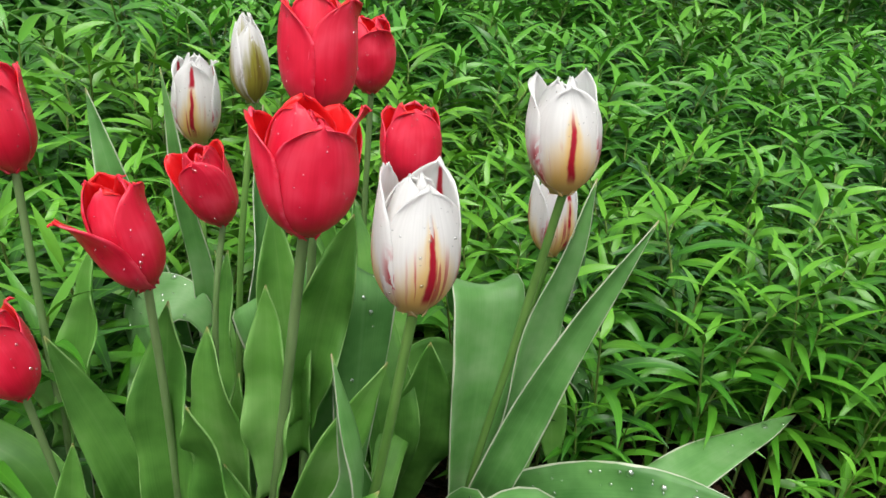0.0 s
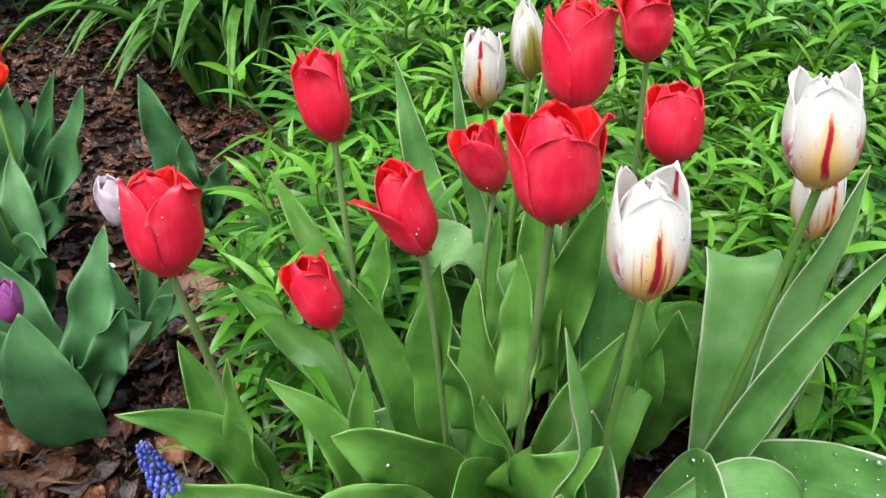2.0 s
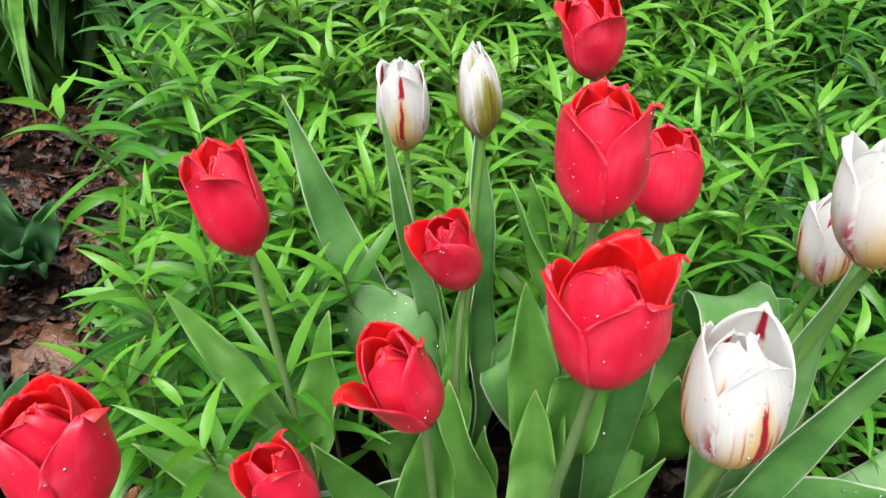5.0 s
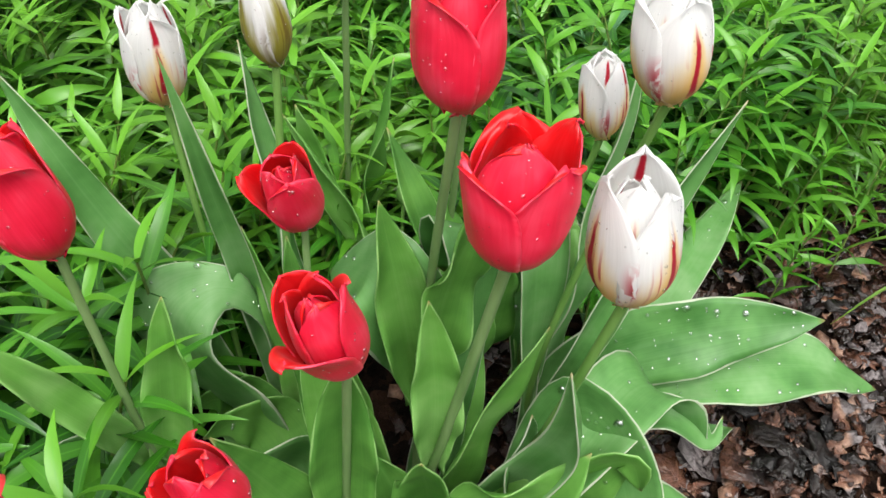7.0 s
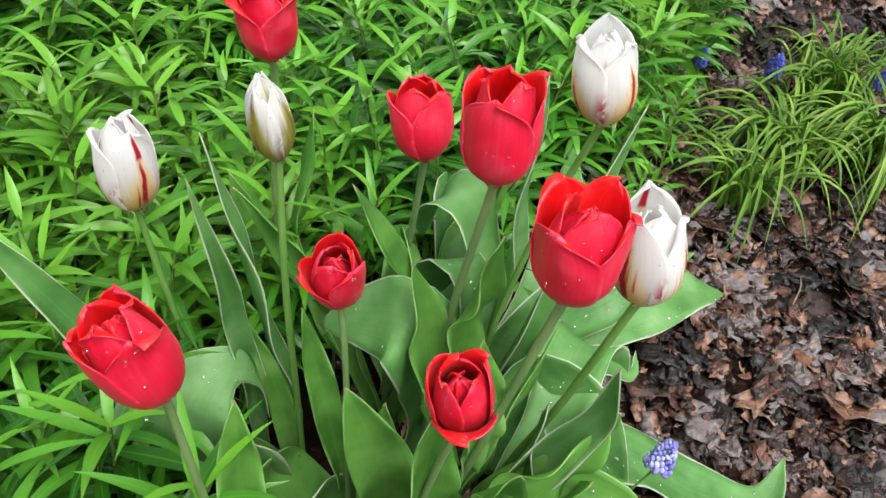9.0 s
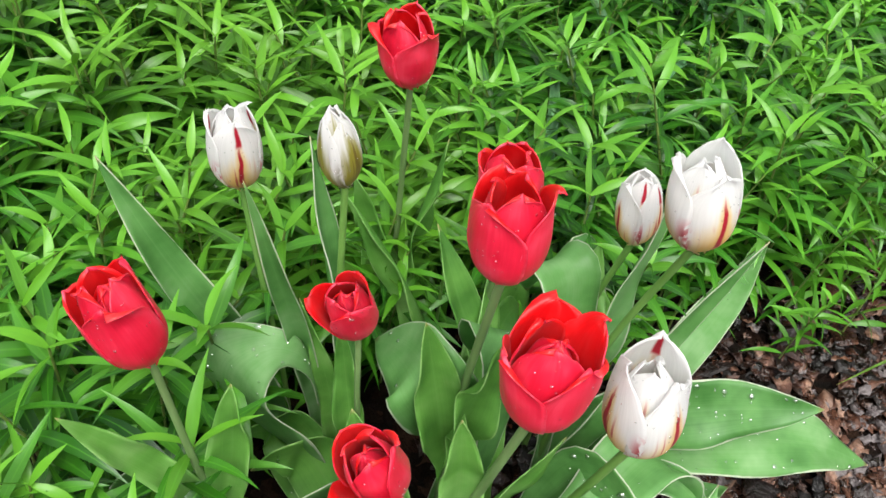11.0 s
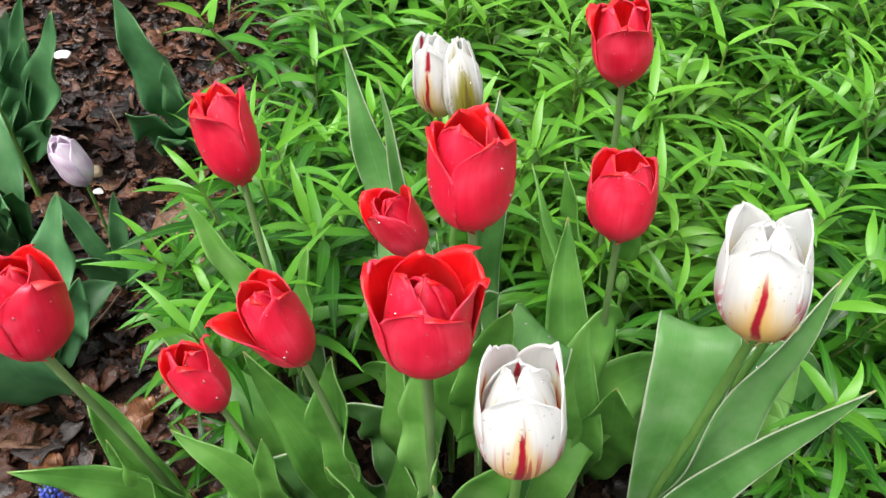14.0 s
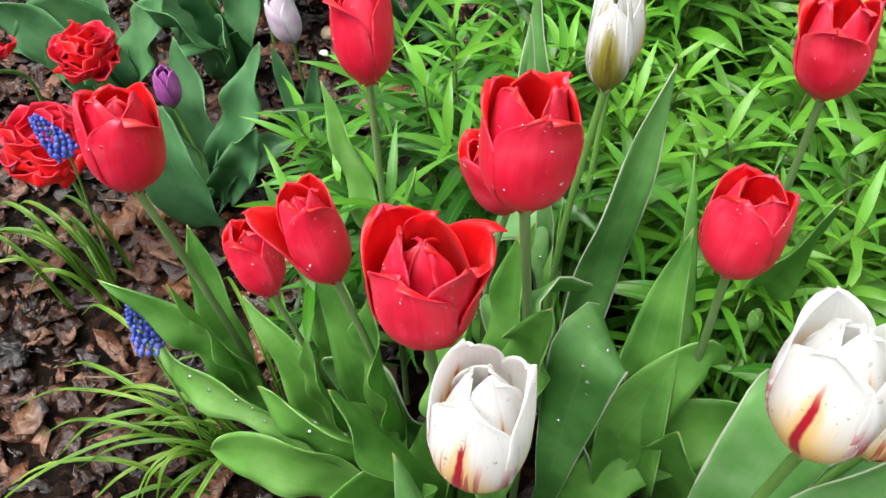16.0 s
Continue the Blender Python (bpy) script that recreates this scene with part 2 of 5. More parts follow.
def foliage_material(name, deep, mid, pale, young, yellowed=(0.17, 0.33, 0.03)):
    m, n, l, b = material(name)
    geo = n.new("ShaderNodeNewGeometry")
    uv = n.new("ShaderNodeTexCoord").outputs["UV"]
    age = n.new("ShaderNodeUVMap")
    age.uv_map = "age"
    sep, sep2 = n.new("ShaderNodeSeparateXYZ"), n.new("ShaderNodeSeparateXYZ")
    l.new(uv, sep.inputs[0])
    l.new(age.outputs[0], sep2.inputs[0])
    info = n.new("ShaderNodeObjectInfo")
    patch = noise_at(n, l, geo.outputs["Position"], 4.0, 2.0)
    f = calc(n, l, "ADD", calc(n, l, "MULTIPLY", geo.outputs["Random Per Island"], 0.55), calc(n, l, "MULTIPLY", patch, 0.5))
    f = calc(n, l, "ADD", f, calc(n, l, "MULTIPLY", sep2.outputs[1], 0.12))
    col = ramp(n, l, f, [(0.25, deep), (0.52, mid), (0.85, pale)])
    col = blend(n, l, smooth(n, l, sep2.outputs[0], 0.55, 1.0, 0.0, 0.75), col, young)
    fresh = smooth(n, l, noise_at(n, l, geo.outputs["Position"], 2.3, 2.0), 0.54, 0.70, 0.0, 0.22)
    col = blend(n, l, fresh, col, yellowed)
    across = calc(n, l, "ABSOLUTE", calc(n, l, "SUBTRACT", sep.outputs[0], 0.5))
    rib = calc(n, l, "MULTIPLY", calc(n, l, "SUBTRACT", 1.0, smooth(n, l, across, 0.02, 0.09)), 0.45)
    col = blend(n, l, rib, col, pale)
    l.new(col, b.inputs["Base Color"])
    b.inputs["Roughness"].default_value, b.inputs["Specular IOR Level"].default_value = 0.32, 0.32
    see_through(m, n, l, b, col, 0.10)
    return m


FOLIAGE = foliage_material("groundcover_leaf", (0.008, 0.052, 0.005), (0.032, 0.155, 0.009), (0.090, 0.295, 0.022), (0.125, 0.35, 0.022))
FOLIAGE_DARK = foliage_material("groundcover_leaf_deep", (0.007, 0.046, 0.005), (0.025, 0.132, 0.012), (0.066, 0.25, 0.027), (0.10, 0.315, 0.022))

m, n, l, b = material("wet_mulch")
MULCH = m
tc = n.new("ShaderNodeTexCoord").outputs["Object"]
vor = n.new("ShaderNodeTexVoronoi")
vor.inputs["Scale"].default_value = 75.0
warp = n.new("ShaderNodeVectorMath")
warp.operation = "MULTIPLY_ADD"
wn2 = n.new("ShaderNodeTexNoise")
wn2.inputs["Scale"].default_value = 40.0
l.new(tc, wn2.inputs["Vector"])
l.new(wn2.outputs["Color"], warp.inputs[0])
warp.inputs[1].default_value = (0.03, 0.03, 0.03)
l.new(tc, warp.inputs[2])
l.new(warp.outputs[0], vor.inputs["Vector"])
sepc = n.new("ShaderNodeSeparateColor")
l.new(vor.outputs["Color"], sepc.inputs[0])
chips = ramp(n, l, sepc.outputs[0], [(0.0, (0.004, 0.003, 0.002)), (0.45, (0.011, 0.006, 0.004)), (0.8, (0.028, 0.014, 0.008)), (1.0, (0.055, 0.03, 0.019))])
fine = noise_at(n, l, tc, 300.0, 4.0)
col = blend(n, l, 0.6, chips, ramp(n, l, fine, [(0.3, (0.25, 0.22, 0.2)), (0.7, (1.0, 0.95, 0.9))]), "MULTIPLY")
l.new(col, b.inputs["Base Color"])
l.new(smooth(n, l, noise_at(n, l, tc, 18.0), 0.35, 0.65, 0.5, 0.9), b.inputs["Roughness"])
b.inputs["Specular IOR Level"].default_value = 0.1
bump(n, l, b, calc(n, l, "ADD", vor.outputs["Distance"], fine), 0.9, 0.006)

def litter_material(name, stops, patchy):
    """Rotting leaf scraps: a tone for each scrap, mottled, lighter in some patches than in others, wet in places."""
    m, n, l, b = material(name)
    geo = n.new("ShaderNodeNewGeometry")
    spot = n.new("ShaderNodeTexCoord").outputs["Object"]
    patch = smooth(n, l, noise_at(n, l, spot, 5.0, 3.0), 0.38, 0.62, -patchy, patchy)
    tone = calc(n, l, "ADD", geo.outputs["Random Per Island"], patch)
    col = ramp(n, l, tone, stops)
    mottle = noise_at(n, l, spot, 130.0, 5.0, 0.65)
    col = blend(n, l, 0.8, col, ramp(n, l, mottle, [(0.3, (0.3, 0.27, 0.25)), (0.7, (1.2, 1.15, 1.1))]), "MULTIPLY")
    l.new(col, b.inputs["Base Color"])
    l.new(smooth(n, l, noise_at(n, l, spot, 22.0, 3.0), 0.38, 0.62, 0.08, 0.48), b.inputs["Roughness"])
    crumple = noise_at(n, l, spot, 60.0, 3.0, 0.6, 0.6)
    bump(n, l, b, calc(n, l, "ADD", crumple, calc(n, l, "MULTIPLY", mottle, 0.35)), 1.0, 0.006)
    return m


FLAKES = litter_material("rotting_leaf_flakes", [(0.0, (0.007, 0.004, 0.003)), (0.33, (0.023, 0.009, 0.006)), (0.58, (0.068, 0.024, 0.013)), (0.82, (0.145, 0.058, 0.030)), (0.94, (0.24, 0.13, 0.078)), (1.0, (0.07, 0.06, 0.06))], 0.14)
FLAKES_PALE = litter_material("faded_leaf_flakes", [(0.0, (0.005, 0.004, 0.003)), (0.38, (0.014, 0.008, 0.006)), (0.6, (0.046, 0.020, 0.013)), (0.8, (0.14, 0.062, 0.038)), (0.93, (0.34, 0.21, 0.15)), (1.0, (0.17, 0.15, 0.155))], 0.33)

m, n, l, b = material("dead_brown_leaf")
DEAD = m
tc = n.new("ShaderNodeTexCoord")
f = noise_at(n, l, tc.outputs["Object"], 45.0, 5.0)
vein = noise_at(n, l, stretched(n, l, tc.outputs["UV"], 18, 4), 1.0, 2.0)
col = ramp(n, l, calc(n, l, "ADD", calc(n, l, "MULTIPLY", f, 0.7), calc(n, l, "MULTIPLY", vein, 0.3)), [(0.3, (0.05, 0.020, 0.010)), (0.5, (0.14, 0.052, 0.020)), (0.72, (0.27, 0.12, 0.05))])
l.new(col, b.inputs["Base Color"])
b.inputs["Roughness"].default_value = 0.34
bump(n, l, b, vein, 0.8, 0.003)

m, n, l, b = material("water_drop")
WATER = m
clear, shine, drop = n.new("ShaderNodeBsdfTransparent"), n.new("ShaderNodeBsdfGlossy"), n.new("ShaderNodeMixShader")
clear.inputs["Color"].default_value, shine.inputs["Roughness"].default_value, drop.inputs[0].default_value = (0.93, 0.94, 0.94, 1), 0.06, 0.27
l.new(clear.outputs[0], drop.inputs[1])
l.new(shine.outputs[0], drop.inputs[2])
l.new(drop.outputs[0], n["Material Output"].inputs["Surface"])

m, n, l, b = material("blue_florets")
BLUE = m
geo = n.new("ShaderNodeObjectInfo")
col = ramp(n, l, geo.outputs["Random"], [(0.0, (0.03, 0.05, 0.32)), (0.6, (0.07, 0.11, 0.5)), (1.0, (0.16, 0.18, 0.6))])
l.new(col, b.inputs["Base Color"])
b.inputs["Roughness"].default_value = 0.5

m, n, l, b = material("faded_blue_florets")
BLUE_PALE = m
geo = n.new("ShaderNodeObjectInfo")
col = ramp(n, l, geo.outputs["Random"], [(0.0, (0.12, 0.12, 0.42)), (0.6, (0.25, 0.26, 0.6)), (1.0, (0.5, 0.5, 0.72))])
l.new(col, b.inputs["Base Color"])


def plain(name, colour, rough, scale=60.0):
    m, n, l, b = material(name)
    f = noise_at(n, l, n.new("ShaderNodeTexCoord").outputs["Object"], scale, 4.0)
    dark, light = tuple(c * 0.7 for c in colour), tuple(min(1.0, c * 1.2) for c in colour)
    l.new(ramp(n, l, f, [(0.3, dark), (0.7, light)]), b.inputs["Base Color"])
    b.inputs["Roughness"].default_value = rough
    bump(n, l, b, f, 0.4, 0.002)
    return m


STONE = plain("pinkish_edging_stone", (0.42, 0.24, 0.17), 0.8, 25.0)
PALE = plain("pale_fleck", (0.75, 0.74, 0.7), 0.6)
PEBBLE = plain("tan_pebble", (0.32, 0.25, 0.16), 0.6)
TWIG = plain("brown_twig", (0.20, 0.13, 0.08), 0.8, 120.0)

# ---- building blocks ----


def mesh_of(name, verts, faces, mats, uvs=None, mat_index=None, ages=None, flat=False):
    """A mesh from arrays: verts n x 3, faces k x 4 (or k x 3), uvs per vertex."""
    verts, faces = np.asarray(verts, np.float32), np.asarray(faces, np.int32)
    me = bpy.data.meshes.new(name)
    k, c = faces.shape
    me.vertices.add(len(verts))
    me.vertices.foreach_set("co", verts.ravel())
    me.loops.add(k * c)
    me.loops.foreach_set("vertex_index", faces.ravel())
    me.polygons.add(k)
    me.polygons.foreach_set("loop_start", np.arange(0, k * c, c, dtype=np.int32))
    if mat_index is not None:
        me.polygons.foreach_set("material_index", np.asarray(mat_index, np.int32))
    me.update(calc_edges=True)
    for name_uv, values in (("uv", uvs), ("age", ages)):
        if values is not None:
            layer = me.uv_layers.new(name=name_uv)
            layer.data.foreach_set("uv", np.asarray(values, np.float32)[faces.ravel()].ravel())
    if not flat:
        me.shade_smooth()
    for mat in mats:
        me.materials.append(mat)
    return me


def part(name, me, parent, label="", at=None):
    ob = new(name, me)
    ob.parent = parent
    if at is not None:
        ob.location = at
    if label:
        ob["label"] = label
    return ob


def thing(name, at, label, category, group=""):
    ob = new(name)
    ob.empty_display_size = 0.02
    ob.location = at
    return tagged(ob, label, category, group)


def grid_faces(nu, nv, start=0):
    i = np.arange(nv - 1)[:, None] * nu + np.arange(nu - 1)[None, :] + start
    return np.stack([i, i + 1, i + nu + 1, i + nu], -1).reshape(-1, 4)


def sheet(P, thick, uv):
    """A thin closed skin from a grid of points: front, back and rim. Returns verts, faces, uvs, side (0 front, 1 back)."""
    nv, nu, _ = P.shape
    du, dv = np.gradient(P, axis=1), np.gradient(P, axis=0)
    nrm = np.cross(du, dv)
    nrm /= np.linalg.norm(nrm, axis=-1, keepdims=True) + 1e-12
    front, back = (P + nrm * thick / 2).reshape(-1, 3), (P - nrm * thick / 2).reshape(-1, 3)
    f = grid_faces(nu, nv)
    n = nu * nv
    g = f[:, ::-1] + n
    ring = np.concatenate([np.arange(nu), np.arange(1, nv) * nu + nu - 1, (nv - 1) * nu + np.arange(nu - 2, -1, -1), np.arange(nv - 2, -1, -1) * nu])
    a, b = ring[:-1], ring[1:]
    rim = np.stack([a, a + n, b + n, b], -1)
    faces = np.concatenate([f, g, rim])
    side = np.concatenate([np.zeros(len(f)), np.ones(len(g)), np.zeros(len(rim))]).astype(int)
    return np.concatenate([front, back]), faces, np.concatenate([uv.reshape(-1, 2)] * 2), side


def spline(points, n):
    """Smooth curve through the points, n samples."""
    p = np.asarray(points, float)
    p = np.concatenate([[2 * p[0] - p[1]], p, [2 * p[-1] - p[-2]]])
    out = []
    k = len(p) - 3
    for t in np.linspace(0, k, n):
        i = min(int(t), k - 1)
        x = t - i
        a, b, c, d = p[i:i + 4]
        out.append(0.5 * (2 * b + (c - a) * x + (2 * a - 5 * b + 4 * c - d) * x * x + (3 * b - a - 3 * c + d) * x ** 3))
    return np.array(out)


def even(curve, n):
    """The same curve at even steps of its length."""
    d = np.concatenate([[0], np.cumsum(np.linalg.norm(np.diff(curve, axis=0), axis=1))])
    s = np.linspace(0, d[-1], n)
    return np.stack([np.interp(s, d, curve[:, i]) for i in range(3)], -1)


def unit(v):
    return v / (np.linalg.norm(v, axis=-1, keepdims=True) + 1e-12)


def tube(points, radii, sides=9, n=16):
    c = even(spline(points, 4 * n), n)
    t = unit(np.gradient(c, axis=0))
    a = unit(np.cross(t, np.array([0.31, 0.95, 0.05])))
    b = np.cross(t, a)
    r = np.interp(np.linspace(0, 1, n), np.linspace(0, 1, len(radii)), radii)
    ang = np.linspace(0, 2 * np.pi, sides, endpoint=False)
    v = c[:, None] + r[:, None, None] * (np.cos(ang)[None, :, None] * a[:, None] + np.sin(ang)[None, :, None] * b[:, None])
    i = np.arange(n - 1)[:, None] * sides
    j = np.arange(sides)[None, :]
    k = (j + 1) % sides
    f = np.stack([i + j, i + k, i + sides + k, i + sides + j], -1).reshape(-1, 4)
    return v.reshape(-1, 3), f


def blade(points, width, face, cup=0.25, wave=0.0, twist=0.0, peak=0.46, base=0.32, blunt=2.3, seed=0, nu=9, nv=38, thick=0.0012):
    """A leaf blade along a spine: face is the way its upper side looks, cup raises its edges, wave ruffles them."""
    rng = np.random.RandomState(seed)
    c = even(spline(points, 120), nv)
    s = np.linspace(0, 1, nv)
    t = unit(np.gradient(c, axis=0))
    f = np.tile(np.asarray(face, float), (nv, 1))
    for i in range(nv):
        g = f[i] if i == 0 else f[i - 1]
        g = g - t[i] * (g @ t[i])
        f[i] = g / np.linalg.norm(g)
    sd = np.cross(t, f)
    ang = np.radians(twist) * s[:, None]
    f, sd = f * np.cos(ang) + sd * np.sin(ang), sd * np.cos(ang) - f * np.sin(ang)
    q = (s + 1e-4) ** (math.log(0.48) / math.log(peak))
    prof = q ** 0.62 * (1 - np.minimum(q, 1) ** blunt)
    prof = prof / prof.max()
    prof = np.maximum(prof, base * np.clip(1 - s / peak, 0, 1) ** 0.35 * (s < peak))
    prof = np.maximum(prof, 0.012)
    w = prof[:, None] * width / 2
    u = np.linspace(-1, 1, nu)[None, :]
    ph = rng.uniform(0, 6.28, 2)
    fr = rng.uniform(2.2, 3.4, 2)
    ruff = wave * np.where(u < 0, np.sin(s[:, None] * fr[0] * 6.28 + ph[0]), np.sin(s[:, None] * fr[1] * 6.28 + ph[1])) * u ** 2
    trough = cup * (0.8 + 1.3 * (1 - s[:, None]) ** 2)
    lift = w * trough * np.abs(u) ** 1.6 + w * ruff
    P = c[:, None] + sd[:, None] * (u * w)[..., None] * (1 - 0.12 * cup * np.abs(u)[..., None]) + f[:, None] * lift[..., None]
    uv = np.stack(np.broadcast_arrays(u / 2 + 0.5, s[:, None]), -1)
    return P, f, uv




def droplet_mesh(P, nrm_up, count, seed, size=0.0023, keep=False):
    """Flattened round drops lying on the upper side of a blade."""
    rng = np.random.RandomState(seed)
    nv, nu, _ = P.shape
    th = np.linspace(0, 2 * np.pi, 8, endpoint=False)
    vs, fs, k = [], [], 0
    du, dv = np.gradient(P, axis=1), np.gradient(P, axis=0)
    N = unit(np.cross(du, dv))
    for _ in range(count):
        i, j = rng.randint(nv // 4, nv - 3), rng.randint(1, nu - 1)
        q, nn = P[i, j] * 0.5 + P[i + 1, j] * 0.5, N[i, j]
        if nn[2] < 0 and not keep:
            nn = -nn
        q = q + unit(du[i, j]) * rng.uniform(-0.4, 0.4) * np.linalg.norm(du[i, j]) + nn * 0.0006
        a = unit(np.cross(nn, [0.2, 0.9, 0.3]))
        b = np.cross(nn, a)
        r = size * rng.uniform(0.45, 1.0) * (1.8 if rng.rand() < 0.12 else 1)
        for h, rr in ((0.0, 1.0), (0.35, 0.92), (0.6, 0.6)):
            for x in th:
                vs.append(q + r * (rr * (np.cos(x) * a + np.sin(x) * b) + h * nn))
        vs.append(q + 0.7 * r * nn)
        for ring in range(2):
            for x in range(8):
                y = (x + 1) % 8
                fs.append((k + ring * 8 + x, k + ring * 8 + y, k + ring * 8 + 8 + y, k + ring * 8 + 8 + x))
        for x in range(0, 8, 2):
            fs.append((k + 16 + x, k + 16 + x + 1, k + 16 + (x + 2) % 8, k + 24))
        k += 25
    return mesh_of("water_droplets", vs, fs, [WATER])


LEAF_SEED = [10]


def leaf(plant, points, width, face, mat=None, drops=0, label="", name="leaf", **shape):
    """A tulip leaf as a part of its plant; the points are in the world."""
    LEAF_SEED[0] += 1
    o = np.array(plant.location)
    own = np.random.RandomState(LEAF_SEED[0] + 500)
    shape.setdefault("wave", own.uniform(0.18, 0.5))
    shape.setdefault("twist", own.uniform(-22, 22))
    shape.setdefault("base", 0.5)
    P, f, uv = blade([np.asarray(p) - o for p in points], width * 1.15, face, seed=LEAF_SEED[0], **shape)
    v, fc, u, side = sheet(P, 0.0011, uv)
    ob = part(name, mesh_of(name, v, fc, [mat or LEAF], u), plant, label)
    if drops:
        part("water_droplets", droplet_mesh(P, f, drops, LEAF_SEED[0]), ob, "clear rain droplets")["kind"] = "stuff"
    return ob


def leaf_between(plant, near_edge, far_edge, cup, mat, drops=0, label="", nu=11, nv=40):
    """A leaf whose two edges follow different curves, as when it is rolled over."""
    LEAF_SEED[0] += 1
    o = np.array(plant.location)
    a, c = even(spline(near_edge, 160), nv) - o, even(spline(far_edge, 160), nv) - o
    u, s = np.linspace(0, 1, nu)[None, :, None], np.linspace(0, 1, nv)
    P = a[:, None] * (1 - u) + c[:, None] * u
    nrm = unit(np.cross(np.gradient(P, axis=1), np.gradient(P, axis=0)))
    P = P - nrm * (cup * np.linalg.norm(c - a, axis=1))[:, None, None] * 4 * u * (1 - u)
    uv = np.stack(np.broadcast_arrays(u[..., 0], s[:, None]), -1)
    v, fc, uu, side = sheet(P, 0.0011, uv)
    ob = part("leaf", mesh_of("leaf", v, fc, [mat], uu), plant, label)
    if drops:
        part("water_droplets", droplet_mesh(P, None, drops, LEAF_SEED[0]), ob, "clear rain droplets")["kind"] = "stuff"
    return ob


def frame_of(axis, spin):
    z = unit(np.asarray(axis, float))
    x = unit(np.cross([0.0, 1.0, 0.0], z))
    y = np.cross(z, x)
    c, s = math.cos(spin), math.sin(spin)
    return np.stack([x * c + y * s, y * c - x * s, z], -1)


CUP_V = (0, 0.03, 0.08, 0.16, 0.28, 0.42, 0.62, 0.8, 1.0)
CUP_R = (0.10, 0.31, 0.52, 0.73, 0.905, 0.985, 1.0, 0.97, 0.93)


def petal_mesh(height, radius, centre, lean, wide, curl, point, twirl, seed, thick=0.0008, nu=19, nv=25):
    """One petal of a cup. centre: its angle; lean: how far its tip stands out (+) or in (-), in radii; wide: half its
    width in radii; curl: outward roll of its margins; point: 0.5 blunt to 1 pointed; twirl: one margin over the next petal."""
    rng = np.random.RandomState(seed)
    v = np.linspace(0, 1, nv)
    v = (0.6 * v + 0.4 * (0.5 - 0.5 * np.cos(np.pi * v)))[:, None]
    u = np.linspace(-1, 1, nu)[None, :]
    ease = np.clip((v - 0.30) / 0.70, 0, 1) ** 1.7
    fine = np.linspace(0, 1, 121)
    cup = np.interp(fine, CUP_V, CUP_R)
    cup[6:-6] = np.convolve(cup, np.ones(13) / 13, "valid")
    g = np.interp(v[:, 0], fine, cup)[:, None]
    t = np.clip((v - 0.46) / 0.54, 0, 1)
    w = np.interp(v[:, 0], [0, 0.08, 0.2, 0.35, 0.46, 1], [0.36, 0.60, 0.84, 0.97, 1.0, 1.0])[:, None] * np.maximum(1 - t ** 2.5, 0.0006) ** point
    edge = rng.uniform(0, 6.28, 6)
    w = w * (1 + 0.025 * np.sin(v * 13 + edge[0]) * v + 0.012 * np.sin(v * 37 + edge[1]) * v)
    w = np.maximum(w, 0.02)
    rho = radius * np.maximum(g, 0.38) * (1 + 0.35 * ease * max(0.0, lean + 0.2))
    th = u * w * wide * radius / rho
    out = radius * (g + lean * ease) - rho * (1 - np.cos(th))
    out = out + radius * twirl * u * (0.4 + 0.6 * v)
    sides = np.where(u < 0, rng.uniform(0.0, 1.0), rng.uniform(0.0, 1.0))
    crimp = 0.75 + 0.5 * np.sin(v * 11 + edge[2] + 2 * np.sign(u))
    out = out + radius * curl * (0.03 + 0.36 * sides) * crimp * np.abs(u) ** 2.2 * v ** 2.4
    out = out + radius * rng.uniform(-0.08, 0.10) * np.clip(v - 0.82, 0, 1) * 5.5
    for k in range(5):
        a, b = rng.uniform(1.5, 5.5), rng.uniform(2, 8)
        out = out + radius * 0.034 * np.sin(a * u + b * v + edge[k]) * (0.15 + v) * (0.35 + 0.65 * np.abs(u))
    out = out - radius * 0.06 * np.exp(-(u / 0.10) ** 2) * v * (1.15 - v) * 1.4
    out = out + radius * 0.05 * np.cos(u * 4.7) * v ** 1.5 * (1 - 0.5 * v)
    z = height * (v - 0.10 * max(lean, 0.0) * v ** 2) - height * 0.03 * u ** 2 * v
    z = z + height * 0.012 * np.sin(u * 9 + edge[3]) * v ** 5 + height * 0.006 * np.sin(u * 23 + edge[4]) * v ** 4
    side = rho * np.sin(th) + radius * 0.10 * (rng.rand() - 0.5) * v ** 2
    c, s = math.cos(centre), math.sin(centre)
    P = np.stack([c * out - s * side, s * out + c * side, np.broadcast_to(z, out.shape)], -1)
    uv = np.stack(np.broadcast_arrays(u / 2 + 0.5, v), -1)
    return (P, *sheet(P, thick, uv))


FLOWER_SEED = [100]


